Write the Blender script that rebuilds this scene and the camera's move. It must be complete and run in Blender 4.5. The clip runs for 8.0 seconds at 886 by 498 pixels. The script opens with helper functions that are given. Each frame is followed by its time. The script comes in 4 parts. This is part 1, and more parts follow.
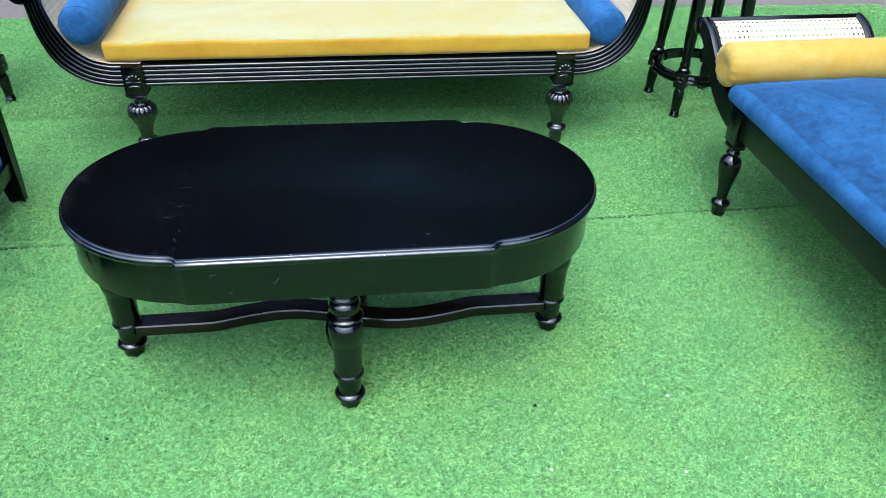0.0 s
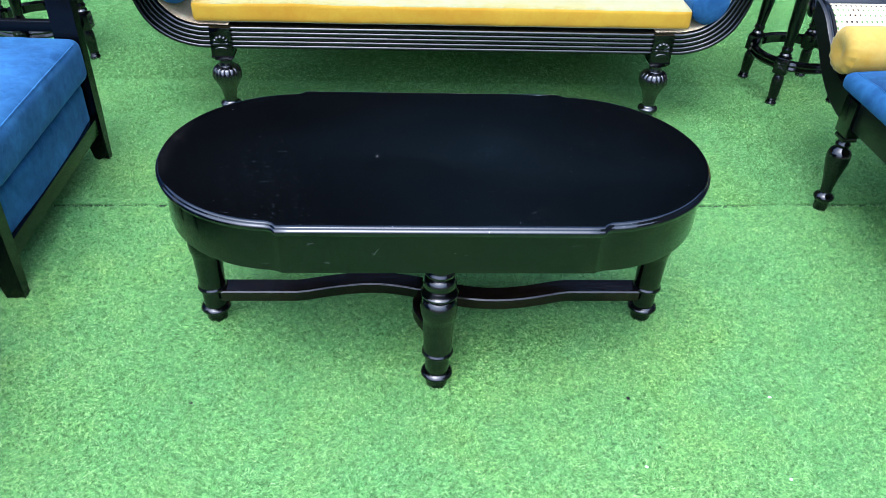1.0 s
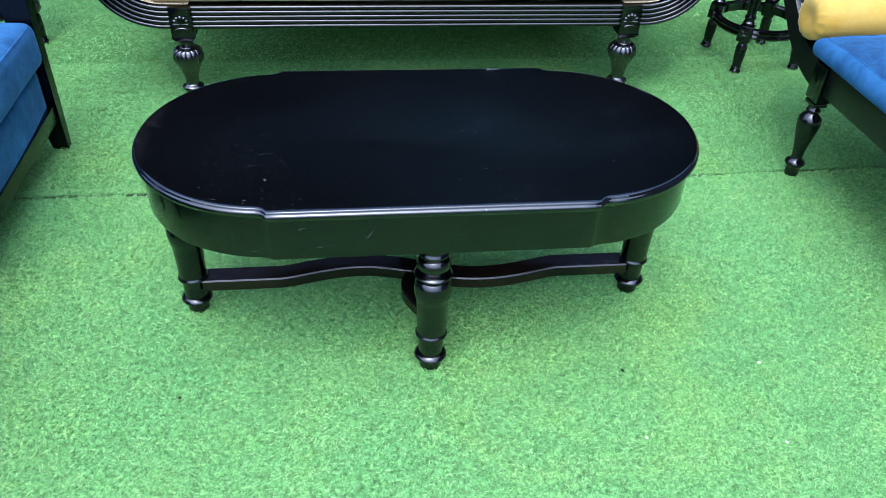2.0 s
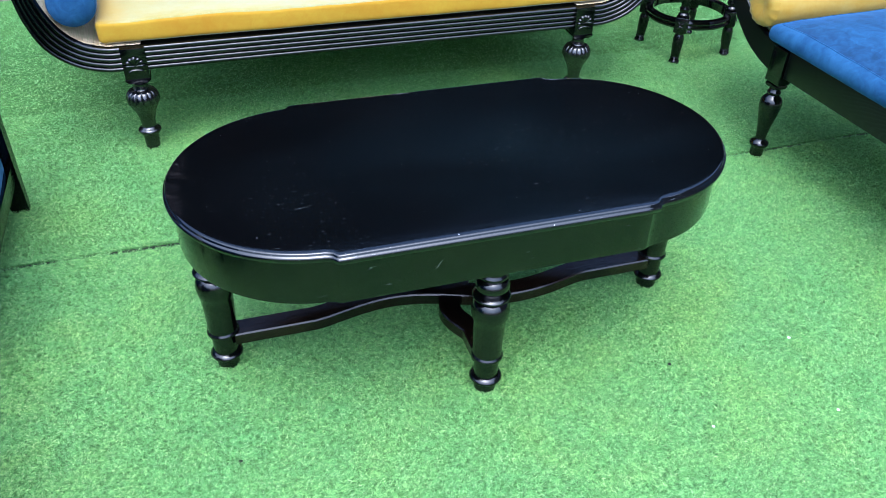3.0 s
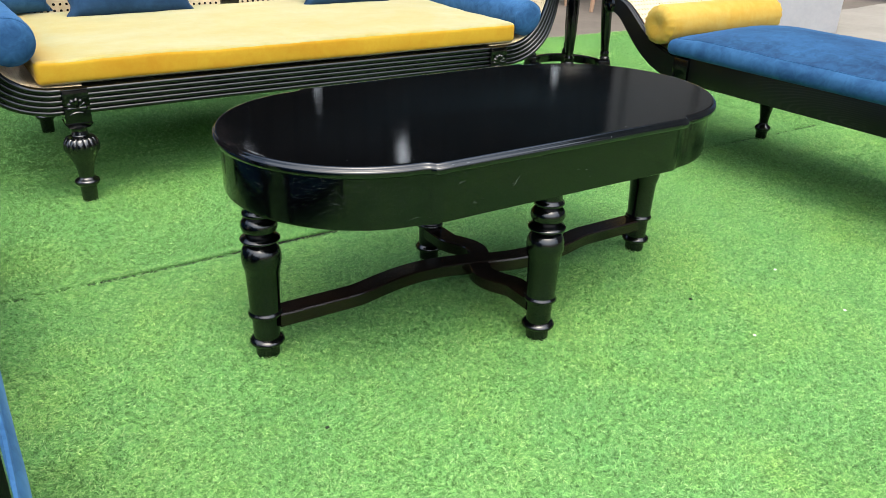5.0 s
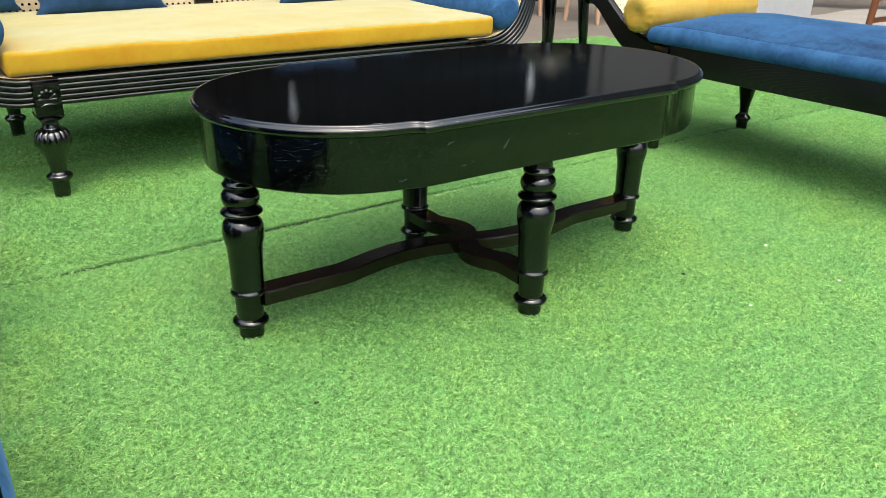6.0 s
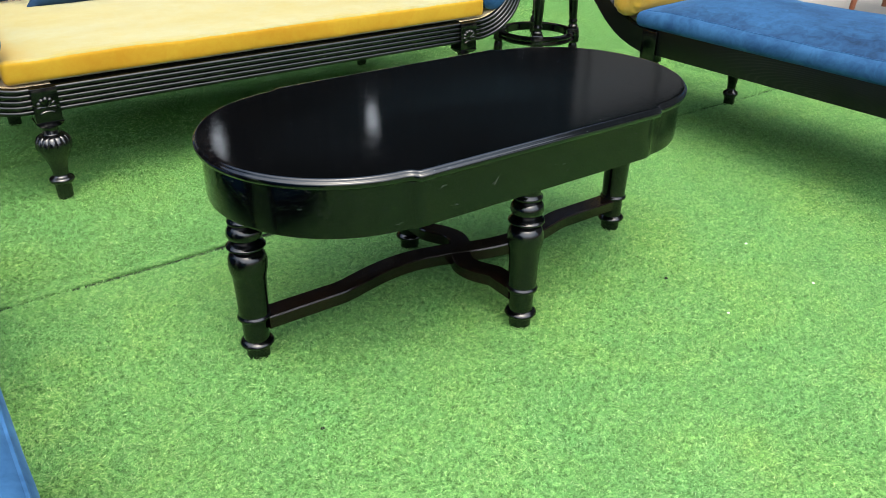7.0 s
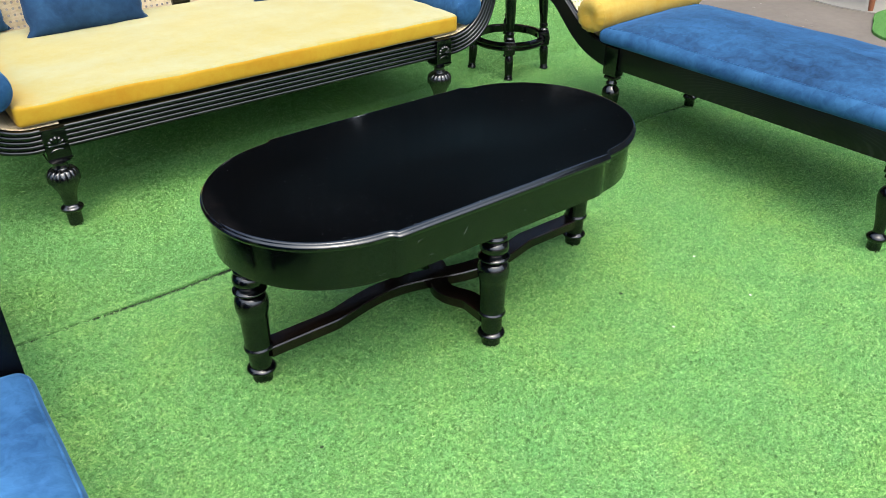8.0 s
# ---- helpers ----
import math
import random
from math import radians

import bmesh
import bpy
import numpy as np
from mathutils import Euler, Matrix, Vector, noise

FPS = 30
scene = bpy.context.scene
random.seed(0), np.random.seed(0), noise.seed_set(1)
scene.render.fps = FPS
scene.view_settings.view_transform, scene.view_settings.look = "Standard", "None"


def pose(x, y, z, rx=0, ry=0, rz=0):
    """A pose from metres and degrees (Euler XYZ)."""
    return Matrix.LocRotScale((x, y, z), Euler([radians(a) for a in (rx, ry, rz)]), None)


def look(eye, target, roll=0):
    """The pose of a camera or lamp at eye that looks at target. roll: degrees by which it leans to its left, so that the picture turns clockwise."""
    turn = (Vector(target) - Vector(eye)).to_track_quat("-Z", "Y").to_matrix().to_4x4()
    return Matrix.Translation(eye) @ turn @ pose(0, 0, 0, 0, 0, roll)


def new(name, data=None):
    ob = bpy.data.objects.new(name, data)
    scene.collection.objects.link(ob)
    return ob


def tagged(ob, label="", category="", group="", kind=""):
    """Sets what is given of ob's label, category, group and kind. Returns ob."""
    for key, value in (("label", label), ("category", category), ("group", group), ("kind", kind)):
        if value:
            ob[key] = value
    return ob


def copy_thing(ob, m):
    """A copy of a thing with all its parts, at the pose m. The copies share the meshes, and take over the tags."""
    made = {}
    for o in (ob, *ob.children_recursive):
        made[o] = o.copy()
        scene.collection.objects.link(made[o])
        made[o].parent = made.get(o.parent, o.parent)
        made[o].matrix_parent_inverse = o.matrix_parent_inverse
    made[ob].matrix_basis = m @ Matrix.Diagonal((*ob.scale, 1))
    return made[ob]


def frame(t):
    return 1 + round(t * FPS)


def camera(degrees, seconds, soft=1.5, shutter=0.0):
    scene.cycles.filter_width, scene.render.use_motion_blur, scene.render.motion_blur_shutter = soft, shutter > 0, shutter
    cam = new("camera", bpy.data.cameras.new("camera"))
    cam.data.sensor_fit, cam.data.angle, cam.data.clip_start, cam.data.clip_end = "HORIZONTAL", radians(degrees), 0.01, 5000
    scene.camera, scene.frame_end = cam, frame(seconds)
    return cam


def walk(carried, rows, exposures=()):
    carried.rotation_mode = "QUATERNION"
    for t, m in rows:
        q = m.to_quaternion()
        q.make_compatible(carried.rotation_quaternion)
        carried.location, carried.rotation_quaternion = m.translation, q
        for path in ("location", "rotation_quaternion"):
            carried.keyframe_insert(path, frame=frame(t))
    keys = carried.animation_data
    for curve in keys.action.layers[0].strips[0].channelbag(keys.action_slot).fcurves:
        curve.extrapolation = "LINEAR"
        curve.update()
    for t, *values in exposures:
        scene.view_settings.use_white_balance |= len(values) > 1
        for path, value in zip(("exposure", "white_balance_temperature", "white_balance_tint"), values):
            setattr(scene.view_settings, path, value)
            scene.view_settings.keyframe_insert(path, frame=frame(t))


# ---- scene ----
cam = camera(58.5, 8.0, soft=0.65)
PATH = [
    (0, (0.031, -1.467, 1.283), (0.251, 0.164, 0.146), 1.5),
    (0.5, (-0.032, -1.446, 1.263), (0.078, 0.184, 0.109), 1.8),
    (1, (-0.067, -1.405, 1.238), (0.033, 0.205, 0.056), 2.3),
    (1.5, (-0.08, -1.383, 1.221), (0.058, 0.205, 0.012), 2.6),
    (1.7, (-0.095, -1.379, 1.222), (0.068, 0.196, 0.001), 2.7),
    (2.8, (-0.375, -1.315, 1.213), (0.069, 0.215, 0.004), 2.1),
    (3, (-0.445, -1.274, 1.219), (0.055, 0.248, 0.022), 1.7),
    (3.3, (-0.600, -1.249, 1.229), (-0.008, 0.253, 0.049), 1.3),
    (3.5, (-0.722, -1.231, 1.229), (-0.06, 0.26, 0.073), 1.4),
    (4, (-0.864, -1.237, 1.209), (-0.065, 0.25, 0.136), 1.0),
    (4.2, (-0.880, -1.254, 1.160), (-0.037, 0.237, 0.129), 0.8),
    (4.5, (-0.91, -1.272, 1.062), (0.0, 0.215, 0.082), 0.8),
    (4.7, (-0.925, -1.278, 0.974), (0.025, 0.22, 0.049), 1.4),
    (5.8, (-0.956, -1.27, 0.756), (0.101, 0.239, -0.021), 1.6),
    (6, (-0.955, -1.266, 0.756), (0.101, 0.234, -0.039), 1.2),
    (6.5, (-0.958, -1.261, 0.787), (0.09, 0.211, -0.071), 1.0),
    (7, (-0.955, -1.258, 0.953), (0.073, 0.168, -0.001), 0.7),
    (7.2, (-0.957, -1.271, 1.047), (0.062, 0.141, 0.064), 0.55),
    (7.5, (-0.981, -1.306, 1.152), (0.037, 0.086, 0.14), 0.4),
    (8, (-1.002, -1.357, 1.214), (0.02, 0.004, 0.163), -0.1),
]
EXPOSURES = [(0.0, 1.60, 5000, 7), (1.0, 1.71, 4950, 10), (1.5, 1.70, 4880, 11), (3.5, 1.71, 4900, 10), (4.0, 1.69, 4900, 8), (4.5, 1.62, 5700, 5), (6.0, 1.52, 6350, 4), (8.0, 1.52, 5950, 4)]
walk(cam, [(t, look(eye, target, roll)) for t, eye, target, roll in PATH], exposures=EXPOSURES)

# ---- world, sun and exposure ----
world = bpy.data.worlds.new("overcast_sky")
scene.world = world
world.use_nodes = True
wn = world.node_tree.nodes
sky = wn.new("ShaderNodeTexSky")
sky.sky_type = "NISHITA"
sky.sun_disc = False
sky.sun_elevation = radians(67.5)
sky.sun_rotation = radians(200)
sky.air_density = 1.0
sky.dust_density = 7.0
wn["Background"].inputs["Strength"].default_value = 0.15
world.node_tree.links.new(sky.outputs["Color"], wn["Background"].inputs["Color"])

sun_data = bpy.data.lights.new("sun", "SUN")
sun_data.energy = 0.85
sun_data.angle = radians(110)
sun_data.color = (1.0, 0.975, 0.945)
sun = new("sun", sun_data)
sun.matrix_world = look((-1.2, -3.3, 8.5), (0, 0, 0))

# ---- materials ----


def material(name):
    m = bpy.data.materials.new(name)
    m.use_nodes = True
    return m, m.node_tree.nodes, m.node_tree.links, m.node_tree.nodes["Principled BSDF"]


def coords(nodes, links, scale=(1, 1, 1), turn=(0, 0, 0)):
    tc, mp = nodes.new("ShaderNodeTexCoord"), nodes.new("ShaderNodeMapping")
    mp.inputs["Scale"].default_value = scale
    mp.inputs["Rotation"].default_value = turn
    links.new(tc.outputs["Object"], mp.inputs["Vector"])
    return mp.outputs["Vector"]


def noise_tex(nodes, links, vec, scale, detail=4.0, rough=0.55, warp=0.0):
    n = nodes.new("ShaderNodeTexNoise")
    n.inputs["Scale"].default_value = scale
    n.inputs["Detail"].default_value = detail
    n.inputs["Roughness"].default_value = rough
    n.inputs["Distortion"].default_value = warp
    links.new(vec, n.inputs["Vector"])
    return n.outputs["Fac"]


def ramp(nodes, links, fac, stops):
    r = nodes.new("ShaderNodeValToRGB")
    els = r.color_ramp.elements
    while len(els) < len(stops):
        els.new(0.5)
    for e, (p, c) in zip(els, stops):
        e.position = p
        e.color = (*c, 1) if len(c) == 3 else c
    links.new(fac, r.inputs["Fac"])
    return r.outputs["Color"]


def grey(v):
    return (v, v, v)


def bump(nodes, links, height, strength, distance, bsdf, normal=None):
    b = nodes.new("ShaderNodeBump")
    b.inputs["Strength"].default_value = strength
    b.inputs["Distance"].default_value = distance
    links.new(height, b.inputs["Height"])
    if normal is not None:
        links.new(normal, b.inputs["Normal"])
    links.new(b.outputs["Normal"], bsdf.inputs["Normal"])
    return b.outputs["Normal"]


def mix_rgb(nodes, links, fac, a, b, mode="MIX"):
    m = nodes.new("ShaderNodeMix")
    m.data_type, m.blend_type = "RGBA", mode
    for socket, value in ((m.inputs[0], fac), (m.inputs[6], a), (m.inputs[7], b)):
        if isinstance(value, (int, float)):
            socket.default_value = value
        elif isinstance(value, tuple):
            socket.default_value = (*value, 1)
        else:
            links.new(value, socket)
    return m.outputs[2]


def lacquer(name, along, rough=0.28, dust=0.0, grain=0.25, rings=0.0, chips=0.0, haze_and_scuffs=0.0, gloss=0.5, pores=(0.38, 0.6), brown_reflection=0.0):
    """Black lacquer over open-grained wood; along: grain scale per axis."""
    m, n, l, p = material(name)
    vec = coords(n, l, along)
    fine = noise_tex(n, l, vec, 260, 5, 0.6, 0.3)
    broad = noise_tex(n, l, coords(n, l), 5, 4, 0.6)
    tone = ramp(n, l, broad, [(0.3, (0.0003, 0.0004, 0.0006)), (0.75, (0.0008, 0.0008, 0.0010))])
    if dust:
        vor = n.new("ShaderNodeTexVoronoi")
        vor.inputs["Scale"].default_value = 42
        l.new(coords(n, l), vor.inputs["Vector"])
        fleck = ramp(n, l, vor.outputs["Distance"], [(0.022, grey(1)), (0.044, grey(0))])
        pick = ramp(n, l, noise_tex(n, l, coords(n, l), 9, 2), [(0.42, grey(0)), (0.56, grey(dust))])
        tone = mix_rgb(n, l, mix_rgb(n, l, 1.0, fleck, pick, "MULTIPLY"), tone, (0.5, 0.5, 0.52))
    if haze_and_scuffs:
        # painted bluish reflection haze, strongest over the middle, and a dry scuffed end
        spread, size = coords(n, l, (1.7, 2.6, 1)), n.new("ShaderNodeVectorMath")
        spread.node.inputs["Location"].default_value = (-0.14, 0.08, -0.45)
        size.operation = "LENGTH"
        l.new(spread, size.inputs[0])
        middle = ramp(n, l, size.outputs["Value"], [(0.1, grey(haze_and_scuffs)), (0.95, grey(haze_and_scuffs * 0.12))])
        haze_mottle = noise_tex(n, l, coords(n, l, (1, 1.8, 1)), 2.2, 3, 0.5, 0.4)
        haze = mix_rgb(n, l, 1.0, middle, ramp(n, l, haze_mottle, [(0.32, grey(0.30)), (0.70, grey(1))]), "MULTIPLY")
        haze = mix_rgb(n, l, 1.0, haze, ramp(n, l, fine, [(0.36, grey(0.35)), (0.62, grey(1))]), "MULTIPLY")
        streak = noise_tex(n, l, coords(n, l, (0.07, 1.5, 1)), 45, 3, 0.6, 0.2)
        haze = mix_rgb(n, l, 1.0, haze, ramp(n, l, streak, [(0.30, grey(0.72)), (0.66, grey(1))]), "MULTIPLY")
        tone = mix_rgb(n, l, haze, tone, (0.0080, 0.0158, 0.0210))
        along_x, shove, edge = n.new("ShaderNodeSeparateXYZ"), n.new("ShaderNodeMath"), coords(n, l)
        l.new(edge, along_x.inputs["Vector"])
        shove.operation, shove.inputs[1].default_value = "MULTIPLY_ADD", -0.09
        l.new(noise_tex(n, l, edge, 11, 3, 0.6), shove.inputs[0])
        l.new(along_x.outputs["X"], shove.inputs[2])
        reach = n.new("ShaderNodeMapRange")
        reach.inputs["From Min"].default_value, reach.inputs["From Max"].default_value = -0.585, -0.555
        reach.inputs["To Min"].default_value, reach.inputs["To Max"].default_value = 1.0, 0.0
        l.new(shove.outputs["Value"], reach.inputs["Value"])
        crumbs = ramp(n, l, noise_tex(n, l, coords(n, l, (0.5, 1.2, 1)), 120, 4, 0.7, 0.8), [(0.48, grey(0)), (0.62, grey(0.9))])
        tone = mix_rgb(n, l, mix_rgb(n, l, 1.0, crumbs, reach.outputs["Result"], "MULTIPLY"), tone, (0.013, 0.0115, 0.0115))
        dash = ramp(n, l, noise_tex(n, l, coords(n, l, (1, 5.5, 1)), 75, 2, 0.6), [(0.685, grey(0)), (0.725, grey(1))])
        where = ramp(n, l, noise_tex(n, l, coords(n, l), 5.5, 3), [(0.44, grey(0)), (0.62, grey(0.7))])
        tone = mix_rgb(n, l, mix_rgb(n, l, 1.0, dash, where, "MULTIPLY"), tone, (0.085, 0.095, 0.10))
    if chips:
        flake = ramp(n, l, noise_tex(n, l, coords(n, l, (0.25, 0.25, 1.6)), 90, 3, 0.7), [(0.66, grey(0)), (0.70, grey(1))])
        where = ramp(n, l, noise_tex(n, l, coords(n, l), 6, 3), [(0.5, grey(0)), (0.66, grey(chips))])
        tone = mix_rgb(n, l, mix_rgb(n, l, 1.0, flake, where, "MULTIPLY"), tone, (0.09, 0.10, 0.09))
    if brown_reflection:
        # patchy brown tint standing in for the table underside's reflection
        brown_mask = ramp(n, l, noise_tex(n, l, coords(n, l), 7, 3), [(0.38, grey(0.2 * brown_reflection)), (0.62, grey(brown_reflection))])
        tone = mix_rgb(n, l, brown_mask, tone, (0.020, 0.0105, 0.0055))
    l.new(tone, p.inputs["Base Color"])
    l.new(ramp(n, l, broad, [(0.25, grey(rough * 0.75)), (0.8, grey(rough * 1.35))]), p.inputs["Roughness"])
    p.inputs["Specular IOR Level"].default_value = gloss
    nor = bump(n, l, ramp(n, l, fine, [(pores[0], grey(0)), (pores[1], grey(1))]), grain, 0.0006, p)
    if rings:
        w = n.new("ShaderNodeTexWave")
        w.wave_type, w.rings_direction = "RINGS", "X"
        w.inputs["Scale"].default_value = 58
        w.inputs["Distortion"].default_value = 9.0
        w.inputs["Detail"].default_value = 3
        w.inputs["Detail Scale"].default_value = 0.35
        heart = coords(n, l, (1, 0.16, 1))
        heart.node.inputs["Location"].default_value = (0, 0.10, -0.29)
        l.new(heart, w.inputs["Vector"])
        worn = ramp(n, l, noise_tex(n, l, coords(n, l), 4, 3), [(0.44, grey(0.0)), (0.62, grey(0.9))])
        line = mix_rgb(n, l, 1.0, ramp(n, l, w.outputs["Fac"], [(0.55, grey(0)), (0.95, grey(1))]), worn, "MULTIPLY")
        l.new(mix_rgb(n, l, line, tone, (0.011, 0.012, 0.011)), p.inputs["Base Color"])
        bump(n, l, w.outputs["Fac"], rings, 0.001, p, nor)
    return m


LACQUER = lacquer("black_lacquer", (1, 1, 0.12), 0.09, grain=0.10, gloss=0.5)
LACQUER_SATIN = lacquer("black_satin_lacquer", (1, 1, 0.12), 0.2, grain=0.12, gloss=0.3)
LACQUER_TURNED = lacquer("black_lacquer_turned", (1, 1, 0.12), 0.17, grain=0.10, gloss=0.60)
LACQUER_BROWNED = lacquer("black_lacquer_browned", (0.12, 1, 1), 0.16, grain=0.12, gloss=0.45, brown_reflection=0.4)
LACQUER_CARVED = lacquer("black_lacquer_carved", (1, 1, 0.12), 0.2, grain=0.10, gloss=0.85)
LACQUER_TOP = lacquer("black_lacquer_top", (0.05, 1.3, 1), 0.06, dust=0.9, grain=0.025, haze_and_scuffs=0.45, gloss=0.68)
LACQUER_APRON = lacquer("black_lacquer_apron", (0.35, 0.35, 3.0), 0.13, grain=0.42, chips=0.8, gloss=0.54, pores=(0.62, 0.68))
LACQUER_RAIL = lacquer("black_lacquer_rail", (1, 0.1, 1.2), 0.36, grain=0.15, rings=0.12, gloss=0.35)
LACQUER_LONG = lacquer("black_lacquer_long", (0.12, 1, 1), 0.09, grain=0.12, gloss=0.55)


def velvet(name, dark, light, sheen_tint, sheen, pile=0.5, patch=4.5, nap=0.35, brushed=0.0, stretch=(1, 1.25, 1.1), turn=0.6):
    """Crushed velvet whose nap was stroked into lighter and darker patches."""
    m, n, l, p = material(name)
    vec = coords(n, l, stretch, (0, 0, turn))
    strokes = noise_tex(n, l, vec, patch, 5, 0.58, 1.1)
    brush = noise_tex(n, l, coords(n, l, (1.0, 2.6, 1.4), (0.3, 0.2, 1.1)), patch * 4, 4, 0.65, 1.2)
    strokes = mix_rgb(n, l, 0.16, strokes, brush)
    if brushed:
        # patches with crisp edges where a palm has turned the nap
        wander = n.new("ShaderNodeTexNoise")
        wander.inputs["Scale"].default_value = patch * 2.4
        wander.inputs["Detail"].default_value = 2.5
        l.new(vec, wander.inputs["Vector"])
        push, cell, split, span = n.new("ShaderNodeVectorMath"), n.new("ShaderNodeTexVoronoi"), n.new("ShaderNodeSeparateColor"), n.new("ShaderNodeMapRange")
        push.operation = "MULTIPLY_ADD"
        push.inputs[1].default_value = (0.30, 0.22, 0.22)
        l.new(wander.outputs["Color"], push.inputs[0])
        l.new(vec, push.inputs[2])
        cell.inputs["Scale"].default_value = patch * 1.9
        l.new(push.outputs["Vector"], cell.inputs["Vector"])
        l.new(cell.outputs["Color"], split.inputs["Color"])
        l.new(split.outputs["Red"], span.inputs["Value"])
        span.inputs["To Min"].default_value, span.inputs["To Max"].default_value = 0.40, 0.60
        strokes = mix_rgb(n, l, brushed, strokes, span.outputs["Result"])
    small = noise_tex(n, l, coords(n, l), 30, 5, 0.66, 0.7)
    weave = noise_tex(n, l, coords(n, l), 900, 2, 0.5)
    base = ramp(n, l, strokes, [(0.39, dark), (0.49, tuple(0.6 * a + 0.4 * b for a, b in zip(dark, light))), (0.60, light)])
    base = mix_rgb(n, l, 0.36, base, ramp(n, l, small, [(0.36, dark), (0.64, light)]))
    l.new(base, p.inputs["Base Color"])
    p.inputs["Roughness"].default_value = 0.85
    p.inputs["Specular IOR Level"].default_value = 0.2
    p.inputs["Sheen Weight"].default_value = sheen
    p.inputs["Sheen Roughness"].default_value = nap
    p.inputs["Sheen Tint"].default_value = (*sheen_tint, 1)
    nor = bump(n, l, weave, 0.15, 0.0004, p)
    bump(n, l, strokes, pile * 0.3, 0.004, p, nor)
    return m


BLUE = velvet("blue_velvet", (0.0075, 0.036, 0.096), (0.038, 0.114, 0.240), (0.25, 0.55, 1.0), 0.2, patch=4.0, brushed=0.35)
# darker copy of BLUE, standing in for dimmer light on the chaise
DIMMED_BLUE = velvet("blue_velvet_dimmed", (0.0014, 0.0105, 0.036), (0.021, 0.076, 0.170), (0.2, 0.52, 1.0), 0.24, patch=3.2, brushed=0.5, stretch=(1.7, 0.8, 1.1), turn=0.2)
# lighter copy of the chaise blue, painting its sides as lit
LIT_SIDE_BLUE = velvet("blue_velvet_lit_side", (0.0060, 0.032, 0.088), (0.027, 0.090, 0.190), (0.2, 0.52, 1.0), 0.24, patch=5.0, brushed=0.4)
NAVY = velvet("navy_velvet", (0.008, 0.026, 0.066), (0.020, 0.058, 0.125), (0.4, 0.6, 0.9), 0.15)
YELLOW = velvet("yellow_velvet", (0.250, 0.200, 0.040), (0.256, 0.246, 0.130), (1.0, 0.97, 0.8), 0.4, 0.25, 1.9, 0.45, brushed=0.25)
# one end of the seat is a deeper gold, with a ruffled inner edge
yn, yl, yp = YELLOW.node_tree.nodes, YELLOW.node_tree.links, YELLOW.node_tree.nodes["Principled BSDF"]
spot, place, band = coords(yn, yl), yn.new("ShaderNodeSeparateXYZ"), yn.new("ShaderNodeMapRange")
ruffle = yn.new("ShaderNodeMath")
ruffle.operation, ruffle.inputs[1].default_value = "MULTIPLY_ADD", 0.10
yl.new(spot, place.inputs["Vector"])
yl.new(noise_tex(yn, yl, spot, 7, 4, 0.6), ruffle.inputs[0])
yl.new(place.outputs["X"], ruffle.inputs[2])
band.inputs["From Min"].default_value, band.inputs["From Max"].default_value = -0.712, -0.650
band.inputs["To Min"].default_value, band.inputs["To Max"].default_value = 0.85, 0.0
yl.new(ruffle.outputs["Value"], band.inputs["Value"])
yl.new(mix_rgb(yn, yl, band.outputs["Result"], yp.inputs["Base Color"].links[0].from_socket, (0.31, 0.188, 0.012)), yp.inputs["Base Color"])
AMBER = velvet("amber_velvet", (0.300, 0.175, 0.013), (0.345, 0.245, 0.052), (1.0, 0.95, 0.7), 0.2, 0.25, 3.5, 0.4)
# deeper copy of the yellow: shading of the sides put into colour
YELLOW_SIDE_SHADE = velvet("yellow_velvet_side_shade", (0.325, 0.165, 0.006), (0.375, 0.235, 0.015), (1.0, 0.9, 0.6), 0.15, 0.25, 3.5, 0.35)

CANE, cn, cl, cp = material("woven_cane")
weave = cn.new("ShaderNodeTexWave")
weave.inputs["Scale"].default_value = 90
weave.inputs["Distortion"].default_value = 1.0
cl.new(coords(cn, cl), weave.inputs["Vector"])
tone = ramp(cn, cl, noise_tex(cn, cl, coords(cn, cl), 30, 4), [(0.3, (0.39, 0.31, 0.18)), (0.7, (0.50, 0.42, 0.28))])
cl.new(tone, cp.inputs["Base Color"])
cp.inputs["Roughness"].default_value = 0.5
bump(cn, cl, weave.outputs["Fac"], 0.35, 0.001, cp)

TURF, tn, tl, tp = material("turf_blades")
geo = tn.new("ShaderNodeNewGeometry")
shade = ramp(tn, tl, geo.outputs["Random Per Island"], [(0.0, (0.036, 0.105, 0.023)), (0.20, (0.102, 0.252, 0.064)), (0.55, (0.190, 0.415, 0.113)), (0.89, (0.280, 0.525, 0.170)), (1.0, (0.48, 0.68, 0.30))])
patchy = ramp(tn, tl, noise_tex(tn, tl, coords(tn, tl), 2.6, 5, 0.62), [(0.32, (0.85, 0.92, 0.93)), (0.5, (0.98, 0.99, 0.98)), (0.68, (1.14, 1.06, 0.93))])
blotch = ramp(tn, tl, noise_tex(tn, tl, coords(tn, tl, (1, 1.3, 1)), 13, 4, 0.6, 0.8), [(0.34, (0.93, 0.97, 0.985)), (0.52, (1.0, 1.0, 1.0)), (0.68, (1.05, 1.02, 0.99))])
# noise tone painted in for the shade between tufts of blades
tuft_shade = ramp(tn, tl, noise_tex(tn, tl, coords(tn, tl, (1, 1.5, 1)), 105, 4, 0.75, 0.6), [(0.34, (0.36, 0.40, 0.37)), (0.50, (1.0, 1.0, 1.0)), (0.66, (1.36, 1.32, 1.26))])
tone = mix_rgb(tn, tl, 1.0, mix_rgb(tn, tl, 1.0, mix_rgb(tn, tl, 1.0, shade, patchy, "MULTIPLY"), blotch, "MULTIPLY"), tuft_shade, "MULTIPLY")
tl.new(tone, tp.inputs["Base Color"])
tp.inputs["Roughness"].default_value = 0.5
